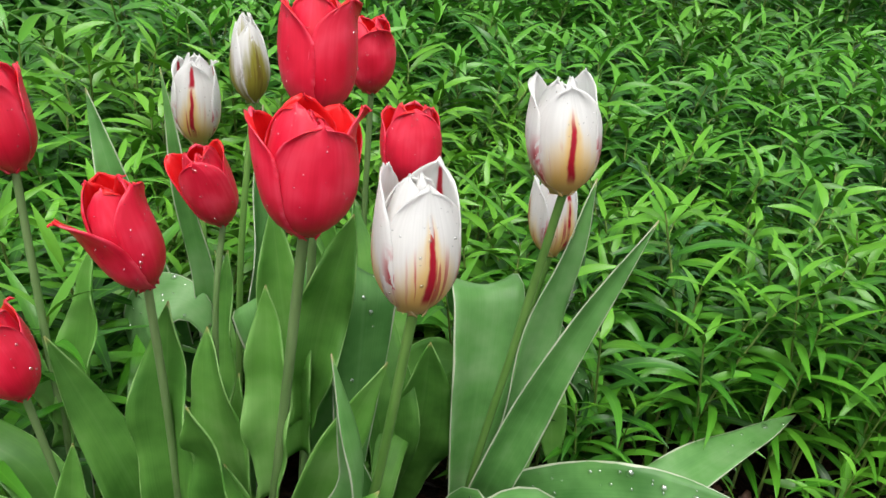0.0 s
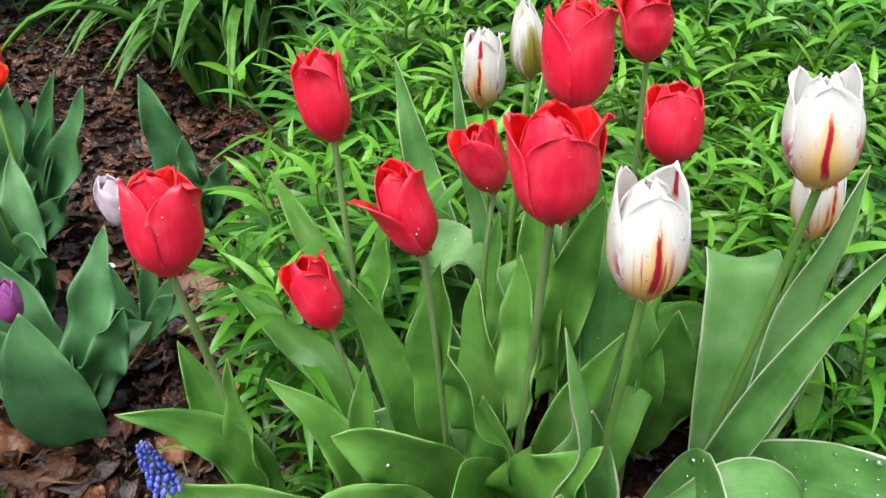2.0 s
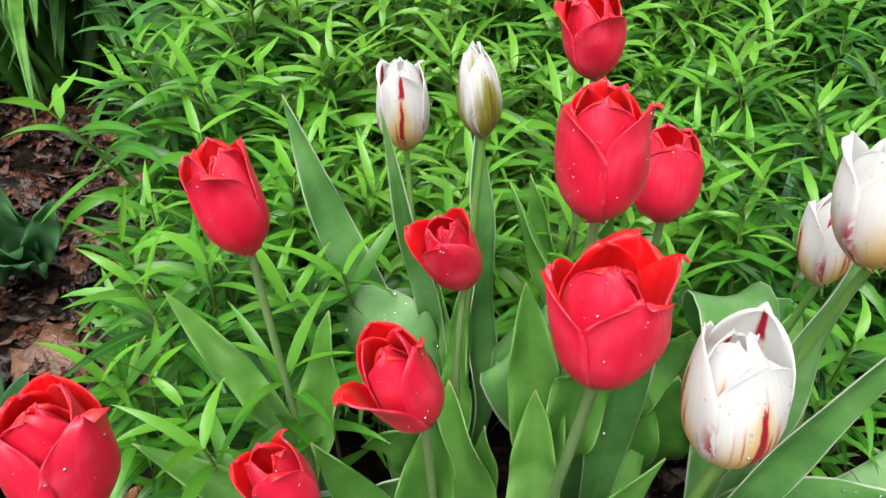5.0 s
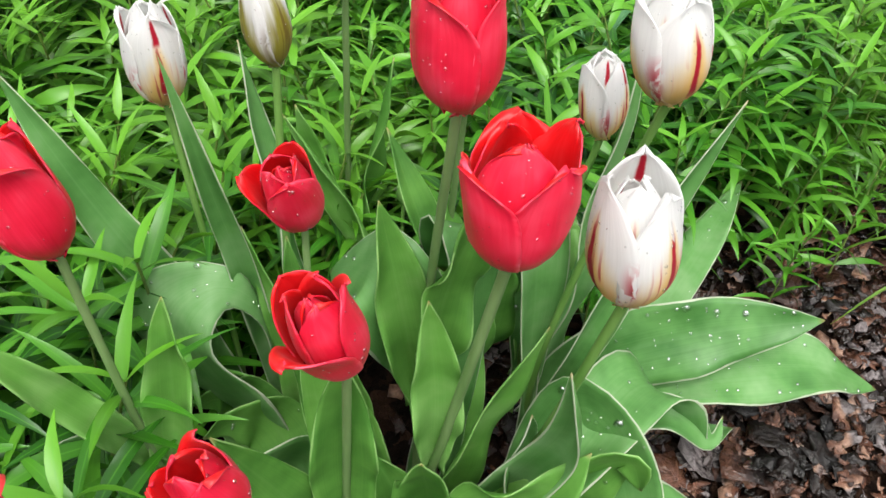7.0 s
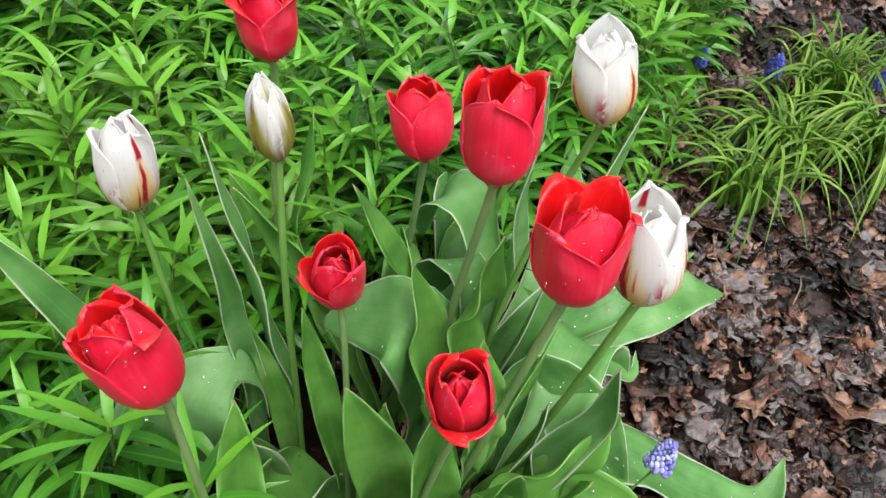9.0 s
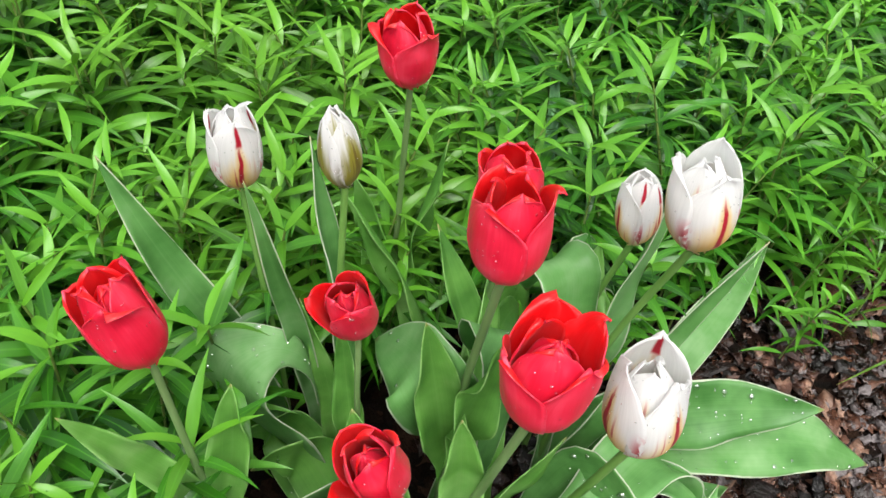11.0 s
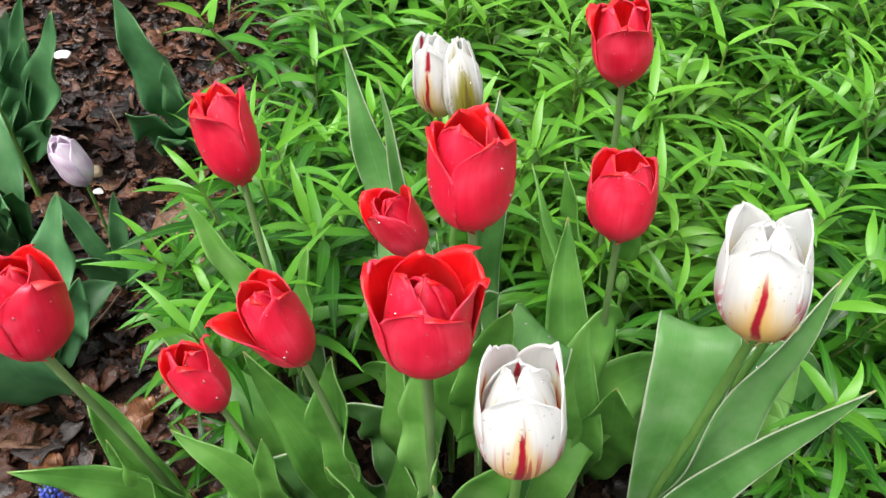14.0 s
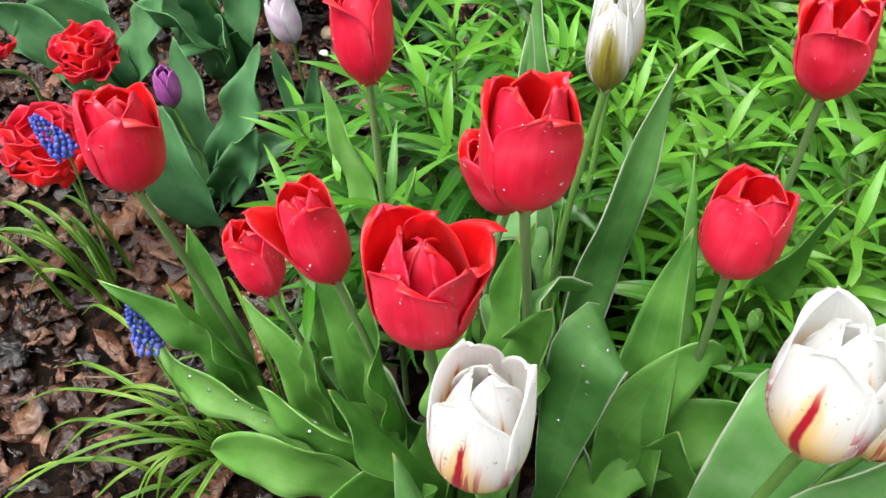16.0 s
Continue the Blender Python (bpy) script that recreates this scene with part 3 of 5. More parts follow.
def flower(plant, base, top, width, mats, spin=0.0, opens=(0,) * 6, curl=0.5, point=0.58, drops=0, shut=0.48, rise=(1.0,) * 9, wide=1.2, lean=-0.13, heart=0.0):
    """Six petals, three inside three, round the axis from base to top. mats: outside and inside; shut: how far the
    inner tips meet over the middle; opens: outward lean of each petal; rise: height of each petal; heart: height of
    three more small ones in the middle."""
    opens = (*opens, 0, 0, 0)
    o = np.array(plant.location)
    base, top = np.asarray(base, float), np.asarray(top, float)
    h = np.linalg.norm(top - base)
    M3 = frame_of(top - base, radians(spin))
    for k in range(9 if heart else 6):
        FLOWER_SEED[0] += 1
        ring = k // 3
        vary = np.random.RandomState(FLOWER_SEED[0])
        ang = radians(120 * (k % 3) + (0, 60, 25)[ring]) + vary.normal(0, 0.07)
        tall = h * rise[k] * vary.uniform(0.96, 1.02) * (0.97, 1.02, heart)[ring]
        tip = (lean, -shut, -0.91)[ring] + opens[k] + vary.normal(0, 0.03)
        P, v, f, uv, side = petal_mesh(tall, width * (0.455, 0.405, 0.29)[ring], ang, tip, wide * (1.0, 0.92, 1.05)[ring], curl, point, (0.055, 0.03, 0.05)[ring], FLOWER_SEED[0])
        ob = part("petal", mesh_of("petal", v @ M3.T + (base - o), f, mats, uv, side), plant)
        if drops:
            part("water_droplets", droplet_mesh(P @ M3.T + (base - o), None, drops, FLOWER_SEED[0], 0.00075, True), ob, "clear rain droplets")["kind"] = "stuff"


def stem(plant, points, radius=0.0036, mat=None):
    o = np.array(plant.location)
    v, f = tube([np.asarray(p) - o for p in points], [radius * 0.95, radius * 0.82, radius * 0.76], 10, 20)
    return part("stem", mesh_of("stem", v, f, [mat or STEM_DULL]), plant)

# ---- the ground: one sheet of wet mulch, fine near the flowers ----


def axis_steps(near_low, near_high, step, far):
    a = list(np.arange(near_low, near_high + step / 2, step))
    d = step
    while a[-1] < far:
        d *= 1.35
        a.append(a[-1] + d)
    d = step
    while a[0] > -far:
        d *= 1.35
        a.insert(0, a[0] - d)
    return np.array(a)


def ground_height(x, y):
    h = 0.010 * np.sin(x * 9.1 + 1.3) * np.sin(y * 7.7 + 0.4) + 0.006 * np.sin(x * 23 + y * 17) + 0.004 * np.sin(x * 41 - y * 37 + 1)
    return h * (np.abs(x) < 3) * (np.abs(y) < 4)


gx, gy = axis_steps(-1.5, 1.7, 0.016, 120), axis_steps(-0.8, 2.0, 0.016, 120)
GX, GY = np.meshgrid(gx, gy)
rng = np.random.RandomState(5)
GZ = ground_height(GX, GY)
near = (np.abs(GX) < 1.7) & (GY > -0.9) & (GY < 2.1)
GZ = GZ + near * rng.uniform(-0.004, 0.004, GX.shape)
ground = new("ground", mesh_of("ground", np.stack([GX, GY, GZ], -1).reshape(-1, 3), grid_faces(len(gx), len(gy)), [MULCH]))
tagged(ground, "dark wet bark mulch and soil of the flower bed", "ground", kind="structure")


def in_bed(x, y):
    """Where the leafy groundcover grows."""
    left = np.interp(y, [0.0, 0.1, 0.25, 0.5, 0.8, 1.2, 1.6, 2.2, 4.0], [-0.28, -0.30, -0.335, -0.36, -0.38, -0.30, -0.12, 0.14, 0.4])
    low = np.interp(x, [-0.4, -0.22, -0.1, 0.1, 0.3, 0.45, 0.7, 1.1, 4.0], [0.08, 0.06, 0.12, 0.16, 0.17, 0.13, 0.10, 0.12, 0.3])
    return (x > left) & (y > low)


def flake_field(name, label, count, area, size, seed, mat):
    """Torn, curled scraps of rotting leaf and bark lying on the mulch."""
    rng = np.random.RandomState(seed)
    x0, x1, y0, y1 = area
    x, y = rng.uniform(x0, x1, count), rng.uniform(y0, y1, count)
    keep = ~in_bed(x + 0.03, y - 0.06)
    inside = np.minimum(np.minimum(x - x0, x1 - x), np.minimum(y - y0, y1 - y))
    keep &= rng.rand(count) < np.clip(inside / 0.22, 0.12, 1)
    x, y = x[keep], y[keep]
    n = len(x)
    k = 10
    ang = np.linspace(0, 2 * np.pi, k, endpoint=False)[None] + rng.uniform(-0.28, 0.28, (n, k))
    r = size * np.exp(rng.normal(-0.2, 0.4, (n, 1))) * rng.uniform(0.4, 1.3, (n, k))
    flat = rng.uniform(0.3, 1.0, (n, 1))
    yaw = rng.uniform(0, 6.28, (n, 1))
    tx, ty = rng.normal(0, 0.26, (n, 1)), rng.normal(0, 0.26, (n, 1))
    cur = rng.uniform(-9, 11, (n, 1)) * 0.016 / size
    base = ground_height(x, y)[:, None] + 0.004 + rng.uniform(0, 0.010, (n, 1))
    rings = []
    for share in (0.5, 1.0):
        px, py = share * r * np.cos(ang), share * r * np.sin(ang) * flat
        qx, qy = px * np.cos(yaw) - py * np.sin(yaw), px * np.sin(yaw) + py * np.cos(yaw)
        z = base + tx * qx + ty * qy + cur * px ** 2 + share * rng.normal(0, 0.17 * size, qx.shape)
        rings.append(np.stack([x[:, None] + qx, y[:, None] + qy, z], -1))
    mid = np.stack([x, y, base[:, 0]], -1)[:, None]
    v = np.concatenate([mid, rings[0], rings[1], rings[1] - np.array([0, 0, 0.0012])], 1)
    i = np.arange(k)
    j = (i + 1) % k
    tri = [np.stack([0 * i, i + 1, j + 1], -1)]
    for lo in (1, k + 1):
        tri += [np.stack([i + lo, i + lo + k, j + lo], -1), np.stack([j + lo, i + lo + k, j + lo + k], -1)]
    tri = np.concatenate(tri)
    f = (np.arange(n)[:, None, None] * (3 * k + 1) + tri[None]).reshape(-1, 3)
    ob = new(name, mesh_of(name, v.reshape(-1, 3), f, [mat]))
    return tagged(ob, label, "mulch", kind="stuff")


flake_field("leaf_litter", "wet brown scraps of rotting leaves on the mulch", 8000, (0.1, 1.9, -0.75, 0.3), 0.018, 1, FLAKES_PALE)
flake_field("leaf_litter", "fine crumbled brown leaf litter on the mulch", 5000, (0.1, 1.3, -0.6, 0.25), 0.009, 4, FLAKES_PALE)
flake_field("leaf_litter", "wet brown scraps of rotting leaves on the mulch", 11500, (-1.8, -0.2, -0.5, 2.0), 0.0185, 2, FLAKES)
flake_field("leaf_litter", "wet brown scraps of rotting leaves on the mulch", 2400, (-0.3, 0.3, -0.6, 0.15), 0.016, 3, FLAKES)


def dead_leaf(x, y, size, yaw, tilt, seed):
    rng = np.random.RandomState(seed)
    ob = thing("dead_leaf", (x, y, 0.02), "curled wet brown dead leaf lying on the mulch", "leaf", "dead leaves on the mulch")
    c, s = math.cos(yaw), math.sin(yaw)
    pts = [np.array([c * d, s * d, h]) * size for d, h in ((-0.5, 0.05), (-0.2, 0.16), (0.15, 0.14), (0.5, -0.05 + tilt))]
    P, f, uv = blade(pts, size * 0.75, (0.1, -0.1, 1), cup=-0.35, wave=0.5, peak=0.5, base=0.3, seed=seed, nu=11, nv=20)
    P = P + rng.normal(0, size * 0.012, P.shape)
    v, fc, u, side = sheet(P, 0.001, uv)
    part("blade", mesh_of("dead_leaf", v, fc, [DEAD], u), ob)
    w, g = tube([pts[0], pts[0] + np.array([-c, -s, -0.1]) * size * 0.35], [0.0012, 0.0009], 6, 5)
    part("stalk", mesh_of("stalk", w, g, [TWIG]), ob)


for i, q in enumerate(((-0.586, 0.085, 0.085, 0.5, 0.1), (-0.37, 0.175, 0.075, 1.2, 0.2), (-0.40, 0.11, 0.06, 2.2, 0.0), (-0.60, 0.03, 0.06, 0.9, 0.3), (-0.33, 0.02, 0.055, 0.1, 0.1), (0.50, -0.24, 0.03, 0.4, 0.1), (0.58, -0.30, 0.034, 1.9, 0.0), (0.44, -0.30, 0.03, 2.7, 0.2), (0.85, -0.02, 0.035, 0.7, 0.1), (-0.46, 0.02, 0.05, 2.0, 0.1), (0.62, 0.0, 0.03, 0.2, 0.1))):
    dead_leaf(*q, seed=60 + i)

for i, (x, y, ln, yaw) in enumerate(((-0.52, 0.246, 0.07, 1.5), (-0.72, 0.62, 0.09, -0.8), (0.62, -0.2, 0.06, 0.1), (0.75, -0.3, 0.08, 0.9), (-0.9, 0.7, 0.07, 0.4), (-0.42, -0.1, 0.06, 0.8))):
    ob = thing("twig", (x, y, 0.02), "thin dry brown twig on the mulch", "twig", "twigs")
    d = np.array([math.cos(yaw), math.sin(yaw), 0.03]) * ln
    v, f = tube([-d / 2, np.array([0.004, -0.003, 0.003]), d / 2], [0.0016, 0.0012, 0.0008], 6, 8)
    part("shaft", mesh_of("twig", v, f, [TWIG]), ob)


def lump(name, x, y, z, size, mat, label, category, seed, flat=0.6):
    bm = bmesh.new()
    bmesh.ops.create_icosphere(bm, subdivisions=3, radius=1)
    for w in bm.verts:
        d = 1 + 0.35 * noise.noise(w.co * 1.6 + Vector((seed, 0, 0)))
        w.co = Vector((w.co.x * size * d, w.co.y * size * 0.8 * d, w.co.z * size * flat * d))
    me = bpy.data.meshes.new(name)
    bm.to_mesh(me)
    bm.free()
    me.shade_smooth()
    me.materials.append(mat)
    ob = new(name, me)
    ob.location = (x, y, z)
    return tagged(ob, label, category)


lump("pale_fleck", -0.93, 0.79, 0.022, 0.016, PALE, "small white fleck of paper or petal on the mulch", "fleck", 1, 0.25)
lump("pale_fleck", -0.66, 0.46, 0.016, 0.008, PALE, "small white fleck of paper or petal on the mulch", "fleck", 2, 0.3)
lump("pebble", -0.69, 0.50, 0.018, 0.014, PEBBLE, "small tan pebble on the mulch", "stone", 3)
lump("pebble", -0.62, 0.30, 0.016, 0.009, PEBBLE, "small tan pebble on the mulch", "stone", 4)
lump("edging_stone", -0.42, 3.30, 0.09, 0.20, STONE, "pinkish edging stone behind the bed", "stone", 5, 0.55)

# ---- the red tulips ----
RED = [RED_OUT, RED_IN]
RG, WG = "red tulips of the clump", "white flamed tulips of the clump"


def red_tulip(root, base, top, width, label, path, r=0.0036, **shape):
    t = thing("red_tulip", root, label, "tulip", RG)
    stem(t, [root, *path, base], r, STEM_DULL)
    flower(t, base, top, width, RED, drops=18, **shape)
    return t


# the large open one in the middle
tA = red_tulip((-0.012, 0.0, 0.0), (-0.0015, -0.0619, 0.448), (-0.0005, -0.062, 0.521), 0.057, "large open red tulip with rain drops on a greyish stem", [(-0.014, -0.012, 0.15), (-0.009, -0.032, 0.27)], spin=45, curl=0.8, r=0.0042, shut=0.5, opens=(0.30, 0.36, 0.06, 0.06, 0.06, 0.66), heart=0.95)
leaf(tA, [(-0.010, -0.022, 0.23), (-0.014, -0.026, 0.31), (-0.02, -0.022, 0.395)], 0.030, (-0.5, -0.8, 0.3), cup=0.55, twist=15)
leaf(tA, [(0.0, -0.01, 0.07), (0.035, -0.065, 0.22), (0.035, -0.10, 0.32), (0.012, -0.105, 0.397)], 0.034, (-0.9, -0.3, 0.1), LEAF_EDGED, cup=0.9, wave=0.25)
leaf(tA, [(0.0, -0.02, 0.07), (0.0, -0.06, 0.20), (0.03, -0.10, 0.27), (0.045, -0.108, 0.303)], 0.050, (-0.2, -0.5, 0.9), cup=0.3, wave=0.5)
leaf(tA, [(-0.012, -0.02, 0.17), (-0.033, -0.05, 0.25), (-0.064, -0.083, 0.35)], 0.040, (-0.5, -0.9, 0.2), cup=0.5, twist=-20)
leaf(tA, [(0.0, 0.0, 0.07), (0.02, -0.025, 0.24), (0.04, -0.04, 0.31), (0.056, -0.046, 0.352)], 0.036, (0.1, -0.7, 0.7), cup=0.35, wave=0.2)

# the tall one behind it
tB = red_tulip((0.015, 0.03, 0.0), (0.0091, 0.0018, 0.4975), (0.007, 0.004, 0.568), 0.05, "tall red tulip with wet petals, upright behind the open one", [(0.014, 0.03, 0.17), (0.012, 0.022, 0.34)], spin=75, r=0.0038, opens=(0.0, 0.12, 0.1, 0, 0, 0))
leaf(tB, [(0.012, 0.022, 0.26), (0.020, 0.014, 0.35), (0.035, 0.0, 0.434)], 0.034, (-0.2, -0.8, 0.5), cup=0.5)
leaf(tB, [(0.012, 0.024, 0.23), (-0.002, 0.028, 0.32), (-0.015, 0.039, 0.423)], 0.034, (-0.4, -0.8, 0.4), cup=0.5, twist=20)
leaf(tB, [(0.044, 0.03, 0.05), (0.048, 0.020, 0.24), (0.050, 0.024, 0.345), (0.051, 0.034, 0.372), (0.053, 0.052, 0.362), (0.056, 0.065, 0.31)], 0.043, (0.12, -0.97, 0.2), LEAF_EDGED, cup=0.06, wave=0.04, twist=0, peak=0.65, blunt=9, base=0.5, drops=14, label="broad white-edged leaf folded over at the top")

# the farthest one
tC = red_tulip((0.085, 0.262, 0.0), (0.0788, 0.2401, 0.4525), (0.0701, 0.2405, 0.5176), 0.049, "red tulip with outcurved petal tips standing in the groundcover", [(0.086, 0.26, 0.2)], spin=40, curl=0.9, opens=(0.12, 0.16, 0.2, 0, 0, 0))
leaf(tC, [(0.085, 0.262, 0.07), (0.09, 0.25, 0.22), (0.12, 0.235, 0.385)], 0.034, (0.6, -0.7, 0.2), cup=0.5)
leaf(tC, [(0.08, 0.265, 0.07), (0.072, 0.26, 0.22), (0.04, 0.262, 0.35)], 0.034, (-0.5, -0.7, 0.3), cup=0.4)

tD = red_tulip((0.098, 0.13, 0.0), (0.0928, 0.1017, 0.4145), (0.0906, 0.1121, 0.4778), 0.051, "cup-shaped dark red tulip on a slim grey-green stem", [(0.098, 0.122, 0.2)], spin=20, opens=(0.06, 0.1, 0.04, 0, 0, 0))
leaf(tD, [(0.09, 0.12, 0.07), (0.082, 0.07, 0.22), (0.062, 0.11, 0.33), (0.055, 0.142, 0.391)], 0.044, (0.3, -0.9, 0.2), cup=0.5, wave=0.2)
leaf(tD, [(0.09, 0.125, 0.07), (0.085, 0.17, 0.18), (0.05, 0.205, 0.29), (0.014, 0.231, 0.367)], 0.030, (-0.6, 0.2, 0.7), cup=0.9, label="folded yellowish green leaf")
leaf(tD, [(0.10, 0.125, 0.07), (0.115, 0.085, 0.20), (0.112, 0.06, 0.30)], 0.056, (0.3, -0.9, 0.4), cup=0.35)
leaf(tD, [(0.11, 0.13, 0.07), (0.15, 0.16, 0.14), (0.19, 0.17, 0.24)], 0.05, (-0.2, -0.6, 0.8), drops=22, cup=0.2)

tE = red_tulip((-0.048, 0.062, 0.0), (-0.0464, 0.0744, 0.395), (-0.065, 0.064, 0.453), 0.039, "small half-open red tulip with a ragged rim", [(-0.05, 0.062, 0.18), (-0.052, 0.064, 0.33)], spin=150, r=0.003, opens=(0.42, 0.1, 0.06, 0.0, 0.0, 0.0), heart=0.93)
leaf(tE, [(-0.050, 0.066, 0.17), (-0.046, 0.088, 0.26), (-0.044, 0.110, 0.356)], 0.022, (-0.5, -0.8, 0.2), cup=0.5)
leaf(tE, [(-0.045, 0.05, 0.05), (-0.036, 0.033, 0.17), (-0.050, 0.042, 0.26), (-0.058, 0.060, 0.318)], 0.047, (-0.2, -0.9, 0.3), cup=0.45, wave=0.2, twist=-25, blunt=4, label="twisted leaf with a yellowed tip")
leaf(tE, [(0.04, 0.06, 0.06), (0.045, 0.055, 0.2), (-0.01, 0.034, 0.351), (-0.005, 0.081, 0.334), (-0.003, 0.129, 0.288)], 0.060, (-0.15, -1.0, 0.1), LEAF_EDGED, cup=0.10, wave=0.1, twist=0, peak=0.62, drops=8)

tF = red_tulip((-0.068, -0.004, 0.0), (-0.0859, -0.0466, 0.4075), (-0.107, -0.050, 0.471), 0.040, "wide open red tulip showing its inner petals, wet with rain", [(-0.072, -0.008, 0.15), (-0.078, -0.026, 0.29)], spin=215, curl=0.7, r=0.0034, opens=(0.75, 0.05, 0.12, 0.0, 0.05, 0.0), heart=0.93)
leaf(tF, [(-0.072, -0.01, 0.18), (-0.079, -0.022, 0.29), (-0.077, -0.025, 0.386)], 0.038, (-0.3, -0.9, 0.3), cup=0.55, peak=0.5)
leaf(tF, [(-0.07, -0.005, 0.06), (-0.10, -0.012, 0.22), (-0.15, -0.013, 0.356)], 0.038, (0.2, -0.9, 0.45), cup=0.4)
leaf(tF, [(-0.06, -0.01, 0.09), (-0.075, -0.045, 0.19), (-0.11, -0.072, 0.242), (-0.1525, -0.0815, 0.258)], 0.056, (0.1, -0.7, 0.75), cup=0.35, wave=0.12, twist=0, peak=0.6, blunt=4, drops=6, label="spoon-shaped leaf with a yellowed tip")
leaf(tF, [(-0.065, -0.03, 0.08), (-0.095, -0.07, 0.165), (-0.14, -0.105, 0.20), (-0.177, -0.125, 0.19)], 0.052, (0.1, -0.6, 0.8), cup=0.3, wave=0.12, twist=0, peak=0.6, blunt=4, label="spoon-shaped leaf with a yellowed tip")
leaf(tF, [(-0.075, 0.0, 0.07), (-0.105, 0.0, 0.16), (-0.145, -0.005, 0.185), (-0.17, -0.01, 0.165)], 0.066, (-0.1, -0.5, 0.9), LEAF_EDGED, drops=20, cup=0.15)

tG = red_tulip((-0.160, 0.085, 0.0), (-0.1814, 0.0877, 0.424), (-0.1965, 0.098, 0.494), 0.0465, "red tulip with pointed petals at the edge of the groundcover", [(-0.162, 0.083, 0.17), (-0.172, 0.084, 0.29)], spin=30, curl=0.7, r=0.0036, opens=(0.08, 0.20, 0.12, 0.0, 0.0, 0.0), heart=0.93)
leaf(tG, [(-0.166, 0.084, 0.22), (-0.20, 0.09, 0.30), (-0.243, 0.095, 0.39)], 0.022, (0.2, -0.9, 0.45), cup=0.5)
leaf(tG, [(-0.163, 0.084, 0.20), (-0.146, 0.083, 0.28), (-0.137, 0.085, 0.37)], 0.030, (-0.4, -0.9, 0.2), cup=0.6)
leaf(tG, [(-0.165, 0.09, 0.07), (-0.175, 0.13, 0.15), (-0.215, 0.15, 0.19), (-0.25, 0.14, 0.14)], 0.034, (-0.2, -0.4, 0.9), LEAF_EDGED, cup=0.2, wave=0.4)

tH = red_tulip((-0.122, -0.012, 0.0), (-0.1548, -0.0487, 0.3375), (-0.1729, -0.0467, 0.3938), 0.0375, "small red tulip with flared side petals, low on its stem", [(-0.128, -0.018, 0.14), (-0.143, -0.036, 0.255)], spin=165, r=0.003, opens=(0.3, 0.05, 0.05, 0.0, 0.0, 0.0))
leaf(tH, [(-0.128, -0.02, 0.12), (-0.138, -0.036, 0.22), (-0.133, -0.044, 0.299)], 0.024, (-0.1, -0.95, 0.2), cup=0.5)
leaf(tH, [(-0.125, -0.015, 0.06), (-0.165, -0.035, 0.215), (-0.217, -0.037, 0.27)], 0.034, (0.3, -0.7, 0.7), cup=0.5, wave=0.3)
leaf(tH, [(-0.12, -0.01, 0.05), (-0.165, 0.015, 0.21), (-0.22, 0.035, 0.255), (-0.274, 0.043, 0.303)], 0.036, (0.2, -0.7, 0.7), cup=0.4, wave=0.35)

tI = red_tulip((-0.228, -0.035, 0.0), (-0.2626, -0.0667, 0.3865), (-0.2649, -0.0566, 0.4602), 0.057, "large red tulip over the mulch with wet petals", [(-0.230, -0.036, 0.12), (-0.250, -0.05, 0.27)], spin=95, curl=0.6, r=0.0042, opens=(0.02, 0.08, 0.14, 0.0, 0.0, 0.0), heart=0.93)
leaf(tI, [(-0.228, -0.035, 0.10), (-0.262, -0.035, 0.20), (-0.293, -0.025, 0.29)], 0.034, (0.3, -0.8, 0.5), cup=0.5)
leaf(tI, [(-0.225, -0.04, 0.12), (-0.228, -0.065, 0.24), (-0.221, -0.089, 0.333)], 0.022, (-0.2, -0.9, 0.3), cup=0.6)
leaf(tI, [(-0.215, -0.045, 0.10), (-0.235, -0.065, 0.215), (-0.27, -0.09, 0.265), (-0.309, -0.104, 0.281)], 0.034, (0.1, -0.5, 0.85), cup=0.35)
leaf(tI, [(-0.15, -0.05, 0.10), (-0.18, -0.064, 0.15), (-0.244, -0.087, 0.175), (-0.30, -0.086, 0.175)], 0.044, (0.1, -0.8, 0.6), cup=0.3, wave=0.12, twist=0, peak=0.58, blunt=4, drops=10)

# ---- the white tulips with crimson flames ----
WHITES = [WHITE, WHITE]


def white_tulip(root, base, top, width, label, path, r=0.0038, mats=WHITES, point=0.72, lean=-0.22, shut=0.70, wide=1.2, curl=0.35, heart=0.8, rise=(0.94,) * 9, **shape):
    t = thing("white_tulip", root, label, "tulip", WG)
    stem(t, [root, *path, base], r, STEM)
    flower(t, base, top, width, mats, drops=20, point=point, lean=lean, shut=shut, wide=wide, curl=curl, heart=heart, rise=rise, **shape)
    return t


t1 = white_tulip((0.05, -0.03, 0.0), (0.0573, -0.0937, 0.4165), (0.0526, -0.0849, 0.5005), 0.0535, "white tulip with crimson flames and cream base, wet", [(0.046, -0.036, 0.15), (0.053, -0.066, 0.28)], spin=-80, r=0.004, rise=(0.91, 1.01, 1.0, 0.90, 0.90, 0.90, 1.0, 1.0, 1.0), heart=0.72, opens=(-0.12, 0.02, 0.0, -0.06, -0.06, -0.06))
leaf(t1, [(0.055, -0.03, 0.07), (0.11, -0.05, 0.16), (0.20, -0.035, 0.185), (0.26, -0.06, 0.10), (0.328, -0.066, 0.065)], 0.058, (0.1, -0.2, 1), LEAF_EDGED, drops=26, cup=0.25, wave=0.3, label="white-edged leaf arching down to the mulch")
